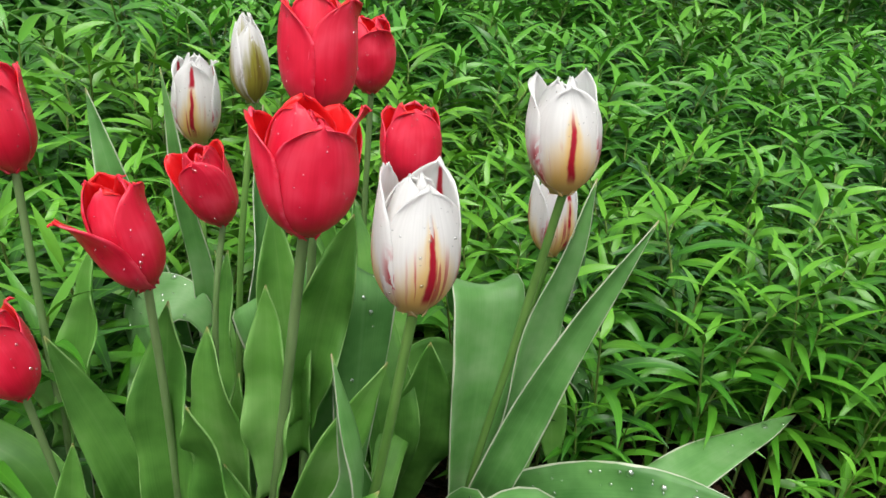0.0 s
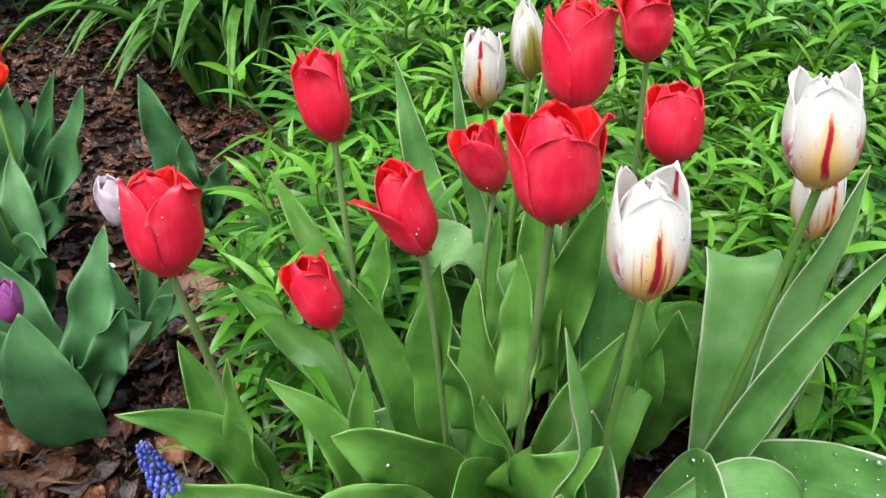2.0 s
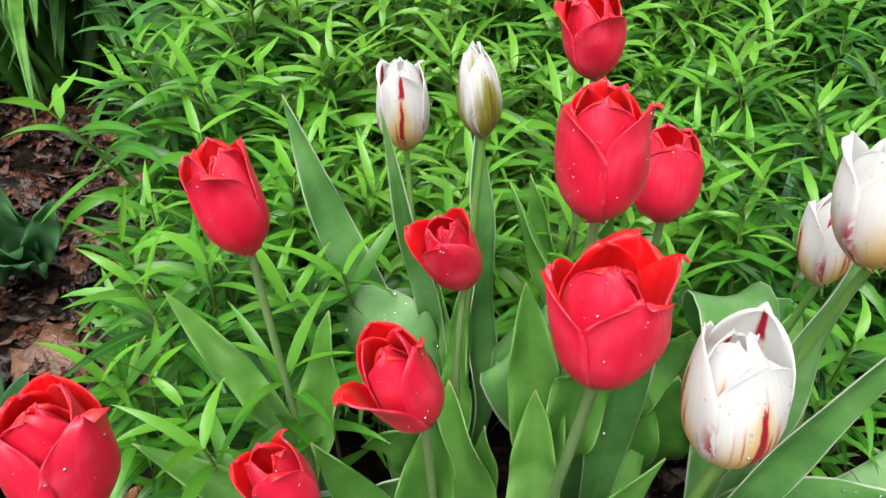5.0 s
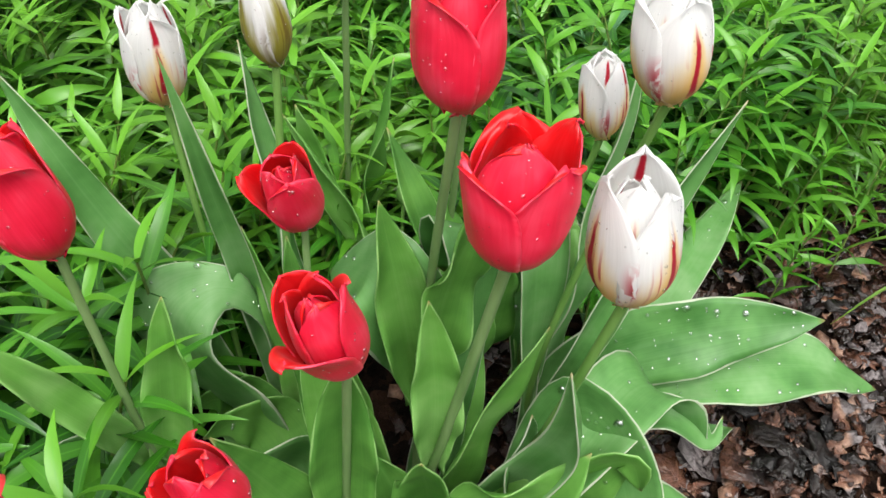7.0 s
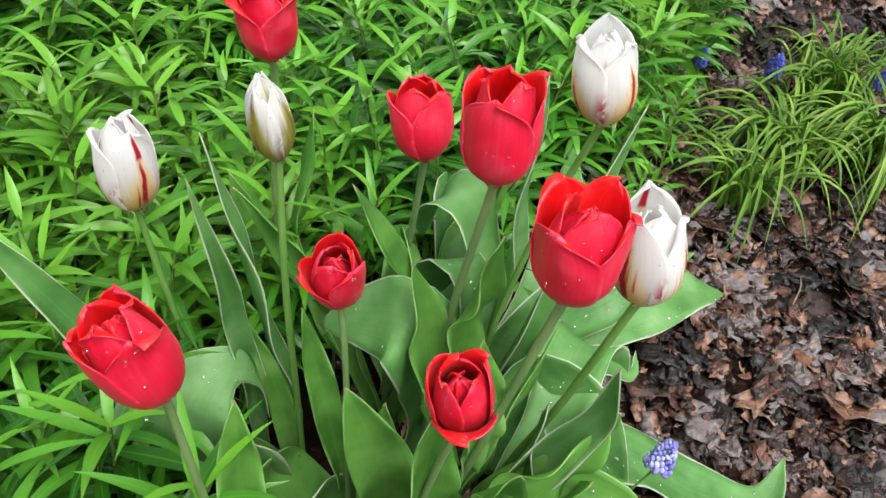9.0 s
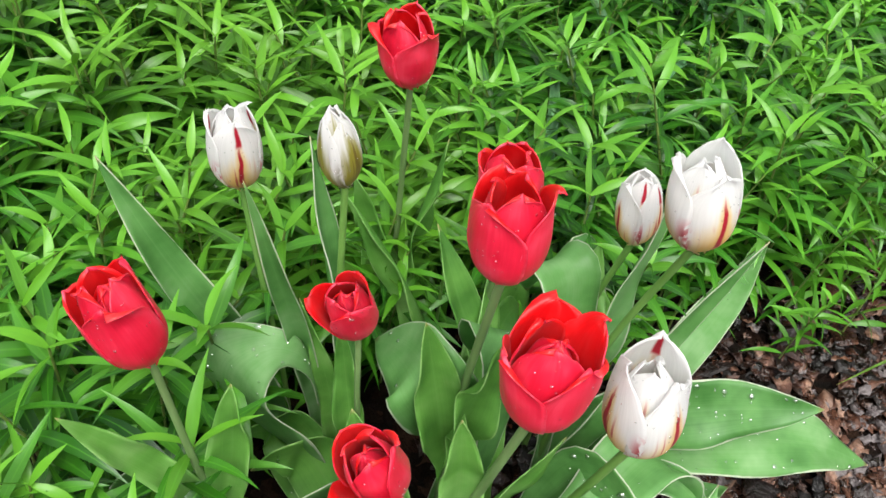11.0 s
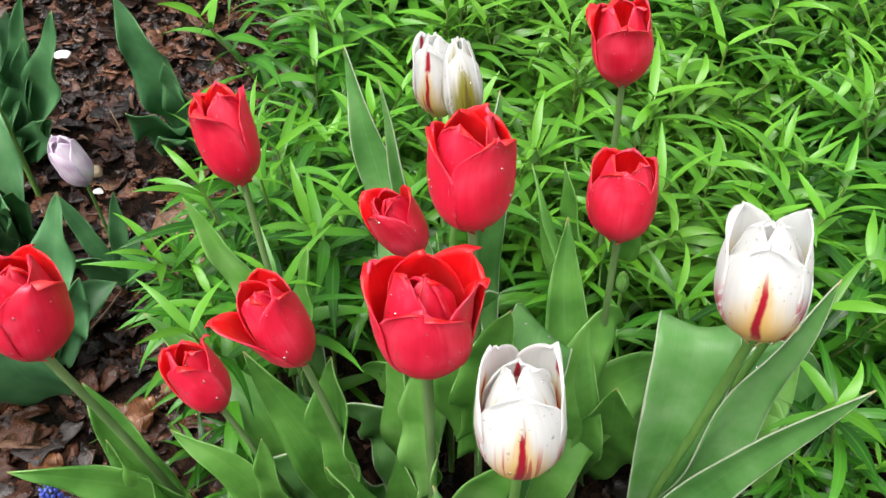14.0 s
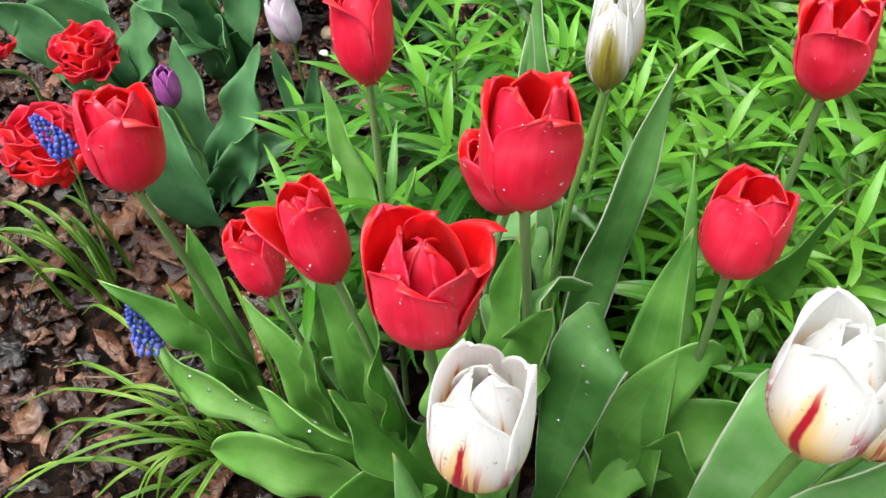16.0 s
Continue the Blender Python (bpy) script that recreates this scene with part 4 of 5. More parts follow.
leaf(t1, [(0.09, 0.0, 0.07), (0.132, -0.015, 0.175), (0.143, -0.045, 0.188), (0.148, -0.080, 0.150), (0.144, -0.116, 0.09), (0.138, -0.148, 0.04)], 0.052, (0.0, -0.2, 0.98), LEAF_EDGED, cup=0.12, wave=0.05, twist=0, drops=40, label="broad white-edged leaf with droplets hanging down")
leaf(t1, [(0.06, 0.02, 0.08), (0.074, 0.055, 0.19), (0.10, 0.098, 0.22), (0.135, 0.128, 0.238), (0.17, 0.15, 0.22)], 0.050, (0.3, -0.65, 0.7), cup=0.25, wave=0.12, twist=0, peak=0.55, blunt=3.5)

t2 = white_tulip((0.16, 0.055, 0.0), (0.1728, -0.0029, 0.453), (0.1634, 0.0096, 0.5325), 0.0535, "tall white tulip with crimson flames and drops on its petals", [(0.158, 0.05, 0.15), (0.17, 0.028, 0.32)], spin=-95, r=0.004, rise=(0.91, 1.01, 1.0, 0.90, 0.90, 0.90, 1.0, 1.0, 1.0), heart=0.72, opens=(-0.12, -0.02, 0.02, -0.06, -0.06, -0.06))
leaf(t2, [(0.150, 0.05, 0.05), (0.158, 0.064, 0.20), (0.165, 0.088, 0.305), (0.165, 0.102, 0.326), (0.166, 0.124, 0.312), (0.166, 0.140, 0.255)], 0.056, (0.0, -1.0, 0.1), LEAF_EDGED, cup=0.34, wave=0.10, twist=0, peak=0.62, blunt=4.5, base=0.28, label="broad white-edged leaf folded over at the top")
leaf(t2, [(0.15, 0.045, 0.07), (0.165, 0.02, 0.19), (0.20, 0.0, 0.33), (0.24, -0.016, 0.44)], 0.030, (-0.3, -0.85, 0.4), LEAF_EDGED, cup=0.5, peak=0.36, twist=8, wave=0.08)
leaf(t2, [(0.16, 0.06, 0.04), (0.195, 0.06, 0.26), (0.231, 0.07, 0.438)], 0.036, (0.3, -0.85, 0.2), LEAF_EDGED, cup=0.4)
leaf(t2, [(0.165, 0.05, 0.07), (0.205, 0.032, 0.142), (0.285, -0.022, 0.188), (0.374, -0.08, 0.207)], 0.066, (-0.1, -0.45, 0.9), LEAF_EDGED, drops=60, cup=0.2, wave=0.15, label="broad wet white-edged leaf spreading over the mulch")
leaf(t2, [(0.17, 0.05, 0.07), (0.26, -0.02, 0.14), (0.38, -0.08, 0.14), (0.47, -0.122, 0.088)], 0.066, (0.0, -0.2, 1), LEAF_EDGED, drops=36, cup=0.15, wave=0.25, label="white-edged leaf lying out over the mulch")
leaf(t2, [(0.17, 0.065, 0.07), (0.30, 0.06, 0.10), (0.42, 0.09, 0.135), (0.553, 0.14, 0.148)], 0.044, (-0.1, -0.4, 0.9), LEAF_EDGED, cup=0.2, wave=0.15, drops=12)
leaf(t2, [(0.185, 0.09, 0.06), (0.22, 0.125, 0.19), (0.252, 0.155, 0.235), (0.292, 0.158, 0.20), (0.330, 0.155, 0.138)], 0.058, (0.0, -0.35, 0.95), LEAF_EDGED, drops=24, cup=0.12, wave=0.08, twist=0, label="pale leaf bent over, hanging into the groundcover")

t3 = white_tulip((0.185, 0.10, 0.0), (0.2041, 0.0715, 0.372), (0.2002, 0.0807, 0.443), 0.0415, "smaller white tulip with crimson streaks and cream base", [(0.188, 0.098, 0.15), (0.197, 0.085, 0.28)], spin=-70, opens=(-0.08, 0.0, 0.0, 0, 0, 0))
leaf(t3, [(0.19, 0.1, 0.07), (0.235, 0.13, 0.2), (0.26, 0.15, 0.27)], 0.05, (-0.3, -0.8, 0.5), cup=0.3)
leaf(t3, [(0.19, 0.1, 0.06), (0.212, 0.130, 0.18), (0.235, 0.135, 0.215), (0.252, 0.115, 0.185), (0.256, 0.092, 0.130)], 0.044, (0.1, -0.4, 0.9), cup=0.12, wave=0.06, twist=0, label="pale leaf bent over, its tip yellowed")

t4 = white_tulip((-0.058, 0.21, 0.0), (-0.0702, 0.2393, 0.399), (-0.0729, 0.2359, 0.4804), 0.045, "white tulip with thin crimson streaks and cream base", [(-0.058, 0.213, 0.15), (-0.065, 0.228, 0.29)], spin=-100, r=0.0032, opens=(-0.08, 0.0, 0.02, -0.02, -0.02, -0.02))
leaf(t4, [(-0.062, 0.205, 0.07), (-0.10, 0.225, 0.22), (-0.14, 0.25, 0.34), (-0.166, 0.274, 0.434)], 0.034, (0.3, -0.85, 0.4), LEAF_EDGED, cup=0.45, label="tall pointed leaf with a white edge")
leaf_between(t4, [(-0.045, 0.125, 0.05), (-0.055, 0.118, 0.13), (-0.072, 0.117, 0.194), (-0.098, 0.127, 0.238), (-0.101, 0.134, 0.262), (-0.080, 0.147, 0.274), (-0.058, 0.145, 0.245), (-0.049, 0.148, 0.189)], [(-0.058, 0.156, 0.05), (-0.068, 0.158, 0.12), (-0.116, 0.203, 0.17), (-0.138, 0.225, 0.225), (-0.128, 0.220, 0.265), (-0.105, 0.193, 0.295), (-0.074, 0.167, 0.30), (-0.056, 0.157, 0.275), (-0.049, 0.148, 0.189)], 0.06, LEAF_EDGED, 30, "broad white-edged leaf curled over, with rain droplets")

t5 = white_tulip((-0.032, 0.125, 0.0), (-0.0261, 0.1409, 0.465), (-0.0333, 0.1465, 0.531), 0.032, "closed white and olive tulip bud with a dark central streak", [(-0.034, 0.128, 0.2), (-0.034, 0.134, 0.34)], spin=-60, mats=[BUD, BUD], r=0.0034, lean=-0.45, shut=0.8, curl=0.1, point=0.85)
leaf(t5, [(-0.035, 0.175, 0.07), (-0.052, 0.165, 0.24), (-0.076, 0.152, 0.38), (-0.093, 0.152, 0.485)], 0.019, (-0.3, -0.7, 0.4), LEAF_EDGED, cup=0.6)
leaf(t5, [(-0.03, 0.13, 0.07), (-0.02, 0.17, 0.24), (-0.016, 0.226, 0.44)], 0.036, (0.75, -0.6, 0.2), LEAF_EDGED, cup=0.4)
leaf(t5, [(-0.03, 0.13, 0.04), (-0.04, 0.145, 0.22), (-0.055, 0.165, 0.33)], 0.02, (-0.5, -0.7, 0.4), cup=0.4)

# low broad leaves in front of and between the stems
leaf(tA, [(-0.01, -0.02, 0.05), (-0.02, -0.07, 0.17), (-0.03, -0.115, 0.235), (-0.05, -0.14, 0.24)], 0.055, (-0.1, -0.6, 0.8), cup=0.4, wave=0.25, drops=8)
leaf(tA, [(0.0, -0.03, 0.05), (0.01, -0.075, 0.16), (0.02, -0.115, 0.26)], 0.052, (-0.2, -0.95, 0.2), cup=0.45)
leaf(tA, [(0.01, -0.02, 0.05), (0.035, -0.05, 0.18), (0.04, -0.06, 0.29)], 0.058, (0.2, -0.95, 0.2), LEAF_EDGED, cup=0.3, wave=0.2)
leaf(tE, [(-0.04, 0.06, 0.05), (-0.03, 0.045, 0.18), (-0.035, 0.04, 0.29)], 0.032, (-0.5, -0.8, 0.3), cup=0.45)
leaf(t1, [(0.06, -0.03, 0.05), (0.10, -0.055, 0.15), (0.125, -0.085, 0.20), (0.135, -0.10, 0.17)], 0.055, (0.1, -0.6, 0.8), cup=0.3, wave=0.2, drops=12)

leaf(tA, [(-0.02, -0.02, 0.06), (-0.04, -0.06, 0.18), (-0.055, -0.10, 0.22), (-0.06, -0.135, 0.20)], 0.06, (-0.1, -0.3, 0.95), cup=0.35, wave=0.25)
leaf(tA, [(0.0, -0.03, 0.06), (0.02, -0.08, 0.20), (0.035, -0.13, 0.22), (0.05, -0.16, 0.18)], 0.06, (0.0, -0.3, 0.95), cup=0.3, wave=0.2, drops=10)

leaf(tD, [(0.085, 0.10, 0.08), (0.073, 0.065, 0.22), (0.083, 0.09, 0.285), (0.098, 0.115, 0.315), (0.112, 0.13, 0.30)], 0.042, (0.3, -0.85, 0.4), cup=0.15, wave=0.08, twist=0, blunt=5, label="rounded leaf bent over at its tip")
leaf(t1, [(0.06, -0.04, 0.06), (0.12, -0.075, 0.12), (0.185, -0.12, 0.08), (0.213, -0.20, 0.05), (0.252, -0.256, 0.04), (0.304, -0.258, 0.062)], 0.066, (0.1, -0.2, 1), LEAF_EDGED, cup=0.2, wave=0.1, twist=0, drops=24, label="pale white-edged leaf lying on the mulch, its tip yellowed")
leaf(t2, [(0.17, 0.02, 0.07), (0.222, -0.045, 0.145), (0.255, -0.080, 0.118), (0.276, -0.074, 0.132)], 0.030, (-0.2, -0.3, 0.9), LEAF_EDGED, cup=0.4, wave=0.0, twist=0, label="narrow leaf with an upturned tip")

leaf(tE, [(-0.05, 0.03, 0.05), (-0.065, 0.121, 0.14), (-0.096, 0.122, 0.175), (-0.125, 0.125, 0.17)], 0.052, (-0.2, -0.5, 0.85), cup=0.25, wave=0.12, twist=0, peak=0.55, drops=8)
leaf(tE, [(-0.05, 0.03, 0.05), (-0.074, 0.159, 0.13), (-0.096, 0.163, 0.16), (-0.115, 0.172, 0.15)], 0.056, (-0.2, -0.4, 0.9), cup=0.2, wave=0.15, twist=0, peak=0.55, drops=8)
leaf(tF, [(-0.05, 0.03, 0.05), (-0.065, 0.074, 0.14), (-0.098, 0.069, 0.18), (-0.129, 0.073, 0.17)], 0.062, (-0.2, -0.5, 0.85), LEAF_EDGED, cup=0.2, wave=0.15, twist=0, peak=0.55, drops=10)
leaf(tA, [(-0.02, 0.0, 0.05), (-0.03, -0.02, 0.13), (-0.035, -0.015, 0.20), (-0.045, 0.0, 0.24)], 0.050, (-0.3, -0.8, 0.5), cup=0.35, wave=0.12)

# a green bud low in the leaves
t6 = thing("tulip_bud", (0.112, 0.21, 0.0), "small closed green bud among the leaves", "tulip")
stem(t6, [(0.112, 0.21, 0.0), (0.111, 0.205, 0.14), (0.109, 0.2, 0.262)], 0.0022, STEM)
flower(t6, (0.109, 0.2, 0.260), (0.108, 0.199, 0.286), 0.013, [LEAF, LEAF], lean=-0.5, shut=0.7, curl=0.1, point=0.9)

# ---- the neighbours on the mulch ----


def other_tulip(name, root, base, top, width, label, mats, path, spin=0, opens=(0.02,) * 6, r=0.0034):
    t = thing(name, root, label, "tulip")
    stem(t, [root, *path, base], r, STEM)
    flower(t, base, top, width, mats, spin, opens, 0.4, 0.75, lean=-0.3, shut=0.6)
    return t


def fan(plant, root, leaves, mat=LEAF_BLUE):
    """Leaves from one root: tip, width, way the face looks, cup, wave."""
    r = np.array(root)
    for tip, bulge, width, face, cup, wave in leaves:
        tip = np.array(tip)
        mid = r * 0.45 + tip * 0.55 + np.array(bulge)
        leaf(plant, [r + np.array([0, 0, 0.01]), mid, tip], width, face, mat, cup=cup, wave=wave)


p = other_tulip("purple_tulip", (-0.70, 0.33, 0.0), (-0.628, 0.228, 0.325), (-0.650, 0.218, 0.410), 0.066, "purple tulip on a long stem over bluish leaves", [PURPLE, PURPLE], [(-0.69, 0.315, 0.12), (-0.65, 0.255, 0.26)], 10, (0.05, 0.12, 0.05, 0, 0, 0))
fan(p, (-0.70, 0.33, 0.0), (((-0.775, 0.262, 0.195), (0.04, 0.0, 0.09), 0.06, (0.1, -0.6, 0.8), 0.3, 0.25), ((-0.735, 0.215, 0.20), (0.03, 0.0, 0.03), 0.06, (0.2, -0.8, 0.5), 0.3, 0.3), ((-0.64, 0.30, 0.15), (0.0, 0.0, 0.02), 0.05, (0.2, -0.9, 0.3), 0.4, 0.35), ((-0.80, 0.26, 0.25), (0, 0, 0.03), 0.06, (0.4, -0.8, 0.5), 0.3, 0.3), ((-0.60, 0.25, 0.17), (0, 0, 0.06), 0.055, (0.1, -0.6, 0.8), 0.3, 0.2), ((-0.74, 0.42, 0.22), (0, 0, 0.02), 0.05, (0.3, -0.9, 0.2), 0.4, 0.3), ((-0.68, 0.22, 0.13), (0, 0, 0.05), 0.05, (0.2, -0.8, 0.5), 0.3, 0.2)))

p = other_tulip("small_purple_tulip", (-0.545, 0.15, 0.0), (-0.588, 0.150, 0.148), (-0.583, 0.148, 0.205), 0.034, "small purple tulip bud low among bluish leaves", [PURPLE, PURPLE], [(-0.56, 0.15, 0.07)], 30)
fan(p, (-0.545, 0.15, 0.0), (
    ((-0.468, 0.179, 0.160), (0.0, 0.0, 0.0), 0.045, (0.3, -0.9, 0.2), 0.5, 0.5),
    ((-0.50, 0.23, 0.235), (0.0, 0.0, 0.0), 0.05, (0.3, -0.9, 0.2), 0.4, 0.4),
    ((-0.68, 0.12, 0.12), (0.0, 0.0, 0.05), 0.06, (0.1, -0.7, 0.7), 0.3, 0.2),
    ((-0.47, 0.23, 0.10), (0.0, 0.0, 0.03), 0.05, (0.2, -0.8, 0.5), 0.3, 0.3),
    ((-0.63, 0.20, 0.20), (0.0, 0.0, 0.02), 0.06, (0.2, -0.9, 0.3), 0.3, 0.2)))
leaf(p, [(-0.512, 0.122, 0.0), (-0.522, 0.098, 0.07), (-0.538, 0.100, 0.14), (-0.550, 0.117, 0.188)], 0.078, (0.35, -0.92, 0.2), LEAF_BLUE, cup=0.2, wave=0.06, twist=0, peak=0.42, base=0.55, label="broad bluish green leaf with a yellowed tip")

p = other_tulip("lilac_tulip", (-0.525, 0.305, 0.0), (-0.505, 0.281, 0.206), (-0.512, 0.270, 0.272), 0.042, "pale lilac and white tulip on a thin stem", [LILAC, LILAC], [(-0.52, 0.30, 0.11)], 20, (0.02, 0.15, 0.1, 0, 0, 0), r=0.0024)
fan(p, (-0.525, 0.305, 0.0), (((-0.575, 0.30, 0.16), (0, 0, 0), 0.024, (0.2, -0.9, 0.3), 0.4, 0.1), ((-0.49, 0.30, 0.18), (0, 0, 0), 0.024, (0.2, -0.9, 0.3), 0.4, 0.1), ((-0.445, 0.27, 0.15), (0, 0, 0), 0.03, (-0.2, -0.9, 0.3), 0.4, 0.1), ((-0.42, 0.25, 0.11), (0, 0, 0.03), 0.034, (-0.1, -0.8, 0.5), 0.3, 0.2), ((-0.57, 0.25, 0.08), (0, 0, 0.03), 0.034, (0.1, -0.8, 0.5), 0.3, 0.2)))


def ruffled(name, root, base, radius, label, mats, path, count, seed, r=0.0034, lift=1.0, size=0.8, lowest=15, wave=0.4, blunt=4):
    """A double tulip: many ruffled petals packed in a loose ball."""
    rng = np.random.RandomState(seed)
    t = thing(name, root, label, "tulip")
    stem(t, [root, *path, base], r, STEM)
    o = np.array(root)
    for k in range(count):
        f = k / count
        az = k * 2.399
        el = radians(lowest + (85 - lowest) * f)
        out = np.array([math.cos(az) * math.cos(el), math.sin(az) * math.cos(el), math.sin(el) * lift])
        tip = np.array(base) - o + np.array([0, 0, radius * 0.35]) + out * radius * rng.uniform(0.65, 1.2)
        start = np.array(base) - o
        mid = start * 0.5 + tip * 0.5 + np.array([out[0], out[1], 0]) * radius * 0.25
        P, ff, uv = blade([start, mid, tip], radius * size * rng.uniform(0.8, 1.2), np.array([-out[0], -out[1], 0.9]) + rng.normal(0, 0.35, 3), cup=0.45, wave=wave, peak=0.66, base=0.25, blunt=blunt, seed=seed + k, nu=11, nv=18)
        v, fc, u, side = sheet(P, 0.0011, uv)
        part("petal", mesh_of("petal", v, fc, mats, u, side), t)
    return t


p = ruffled("orange_tulip", (-0.88, 0.58, 0.0), (-0.842, 0.52, 0.262), 0.082, "ragged orange and red parrot tulip", [ORANGE, YELLOW], [(-0.89, 0.59, 0.13)], 16, 7, lift=0.9, size=0.9, lowest=26, wave=0.2, blunt=3)
fan(p, (-0.835, 0.508, 0.0), (
    ((-0.695, 0.50, 0.315), (0.0, 0.0, 0.0), 0.038, (0.2, -0.9, 0.2), 0.5, 0.3),
    ((-0.655, 0.495, 0.295), (0.01, 0.0, -0.02), 0.052, (-0.4, -0.9, 0.2), 0.5, 0.4),
    ((-0.712, 0.49, 0.25), (0.0, 0.0, 0.0), 0.036, (0.2, -0.9, 0.3), 0.4, 0.4),
    ((-0.765, 0.49, 0.295), (0.0, 0.0, 0.0), 0.062, (0.1, -0.9, 0.3), 0.4, 0.5),
    ((-0.79, 0.44, 0.20), (0.0, -0.03, 0.02), 0.085, (0.1, -0.8, 0.4), 0.35, 0.4),
    ((-0.705, 0.475, 0.13), (0.0, 0.0, 0.0), 0.046, (0.1, -0.9, 0.3), 0.3, 0.4),
    ((-0.91, 0.46, 0.16), (0.0, 0.0, 0.05), 0.062, (0.2, -0.7, 0.6), 0.3, 0.5),
    ((-0.80, 0.57, 0.24), (0.0, 0.0, 0.0), 0.066, (0.1, -0.9, 0.3), 0.4, 0.5)))
RUFFLE = [RED_OUT, RED_IN]
p = ruffled("double_red_tulip", (-0.655, 0.03, 0.0), (-0.57, -0.005, 0.165), 0.062, "drooping double red tulip with ruffled petals", RUFFLE, [(-0.64, 0.02, 0.09)], 38, 21, lift=0.8)
p = ruffled("double_red_tulip", (-0.72, 0.15, 0.0), (-0.665, 0.105, 0.185), 0.05, "drooping double red tulip with ruffled petals", RUFFLE, [(-0.70, 0.14, 0.10)], 32, 51, lift=0.8)
p = ruffled("double_red_tulip", (-0.86, 0.10, 0.0), (-0.80, 0.03, 0.165), 0.05, "drooping double red tulip with ruffled petals", RUFFLE, [(-0.84, 0.09, 0.10)], 32, 81, lift=0.8)
p = thing("tulip_plant", (-0.80, 0.20, 0.0), "broad bluish green tulip leaves without a flower", "plant")
fan(p, (-0.80, 0.20, 0.0), (((-0.909, 0.109, 0.10), (0.0, 0.03, 0.07), 0.09, (0.1, -0.5, 0.9), 0.25, 0.2), ((-0.832, 0.12, 0.10), (0.0, 0.0, 0.06), 0.08, (0.1, -0.5, 0.9), 0.25, 0.2), ((-0.95, 0.10, 0.16), (0, 0, 0.04), 0.07, (0.2, -0.7, 0.7), 0.3, 0.2), ((-0.72, 0.26, 0.2), (0, 0, 0.02), 0.06, (0.2, -0.8, 0.5), 0.3, 0.3), ((-0.74, 0.12, 0.12), (0, 0, 0.04), 0.06, (0.1, -0.7, 0.7), 0.3, 0.2), ((-0.92, 0.24, 0.2), (0, 0, 0.02), 0.06, (0.2, -0.8, 0.4), 0.3, 0.2)))
p = thing("tulip_plant", (-0.57, 0.62, 0.0), "broad bluish green tulip leaves without a flower", "plant")
fan(p, (-0.57, 0.62, 0.0), (((-0.606, 0.56, 0.29), (0.01, -0.02, 0), 0.055, (0.2, -0.95, 0.1), 0.4, 0.4), ((-0.60, 0.50, 0.14), (0.0, -0.02, 0.02), 0.06, (0.2, -0.9, 0.3), 0.3, 0.4), ((-0.53, 0.48, 0.12), (0.0, -0.02, 0.02), 0.055, (0.2, -0.9, 0.3), 0.3, 0.4), ((-0.55, 0.55, 0.20), (0, 0, 0), 0.045, (0.2, -0.95, 0.1), 0.3, 0.3), ((-0.48, 0.54, 0.17), (0, 0, 0), 0.04, (0.2, -0.9, 0.2), 0.4, 0.4), ((-0.62, 0.62, 0.12), (0, 0, 0.02), 0.03, (0.2, -0.9, 0.2), 0.4, 0.4)))
p = thing("green_stalk", (-0.746, 0.435, 0.0), "tall bare yellowish green stalk", "stalk")
stem(p, [(-0.746, 0.435, 0.0), (-0.748, 0.435, 0.248), (-0.759, 0.444, 0.292), (-0.772, 0.452, 0.367), (-0.794, 0.471, 0.436)], 0.0045, STEM)


FLORET = {}
for mat in (BLUE, BLUE_PALE):
    bm = bmesh.new()
    bmesh.ops.create_icosphere(bm, subdivisions=1, radius=1)
    FLORET[mat.name] = bpy.data.meshes.new("floret")
    bm.to_mesh(FLORET[mat.name])
    bm.free()
    FLORET[mat.name].shade_smooth()
    FLORET[mat.name].materials.append(mat)


def grape_hyacinth(root, base, top, radius, mat, label, seed, lean=(0, 0, 0)):
    rng = np.random.RandomState(seed)
    t = thing("grape_hyacinth", root, label, "flower", "grape hyacinths")
    o = np.array(root)
    b, e = np.array(base) - o, np.array(top) - o
    stem(t, [root, (np.array(root) + np.array(base)) / 2 + np.array(lean), base, top], 0.0016, STEM)
    M3 = frame_of(e - b, 0)
    h = np.linalg.norm(e - b)
    for k in range(84):
        f = k / 84
        a = k * 2.399
        r = radius * (1 - f ** 2.2 * 0.75)
        ob = part("floret", FLORET[mat.name], t)
        sc = radius * 0.235 * (1.15 - 0.5 * f) * rng.uniform(0.8, 1.2)
        r = r * rng.uniform(0.85, 1.1)
        ob.matrix_local = Matrix.LocRotScale(b + M3 @ np.array([r * math.cos(a), r * math.sin(a), h * f]), Euler((rng.uniform(-0.5, 0.5), rng.uniform(-0.5, 0.5), 0)), (sc, sc, sc * 1.6))
    return t


grape_hyacinth((-0.262, -0.10, 0.0), (-0.286, -0.097, 0.196), (-0.304, -0.091, 0.240), 0.010, BLUE, "leaning blue grape hyacinth in bloom", 1, (0.01, 0, 0.03))
grape_hyacinth((-0.545, -0.015, 0.0), (-0.474, -0.027, 0.262), (-0.498, -0.034, 0.300), 0.011, BLUE, "blue grape hyacinth in bloom with spent lower florets", 2)
grape_hyacinth((1.06, -0.012, 0.0), (1.025, -0.014, 0.10), (1.005, -0.018, 0.145), 0.012, BLUE, "blue grape hyacinth at the edge of the groundcover", 3)
grape_hyacinth((1.02, 0.10, 0.0), (0.985, 0.1, 0.09), (0.968, 0.096, 0.13), 0.010, BLUE, "blue grape hyacinth at the edge of the groundcover", 4)
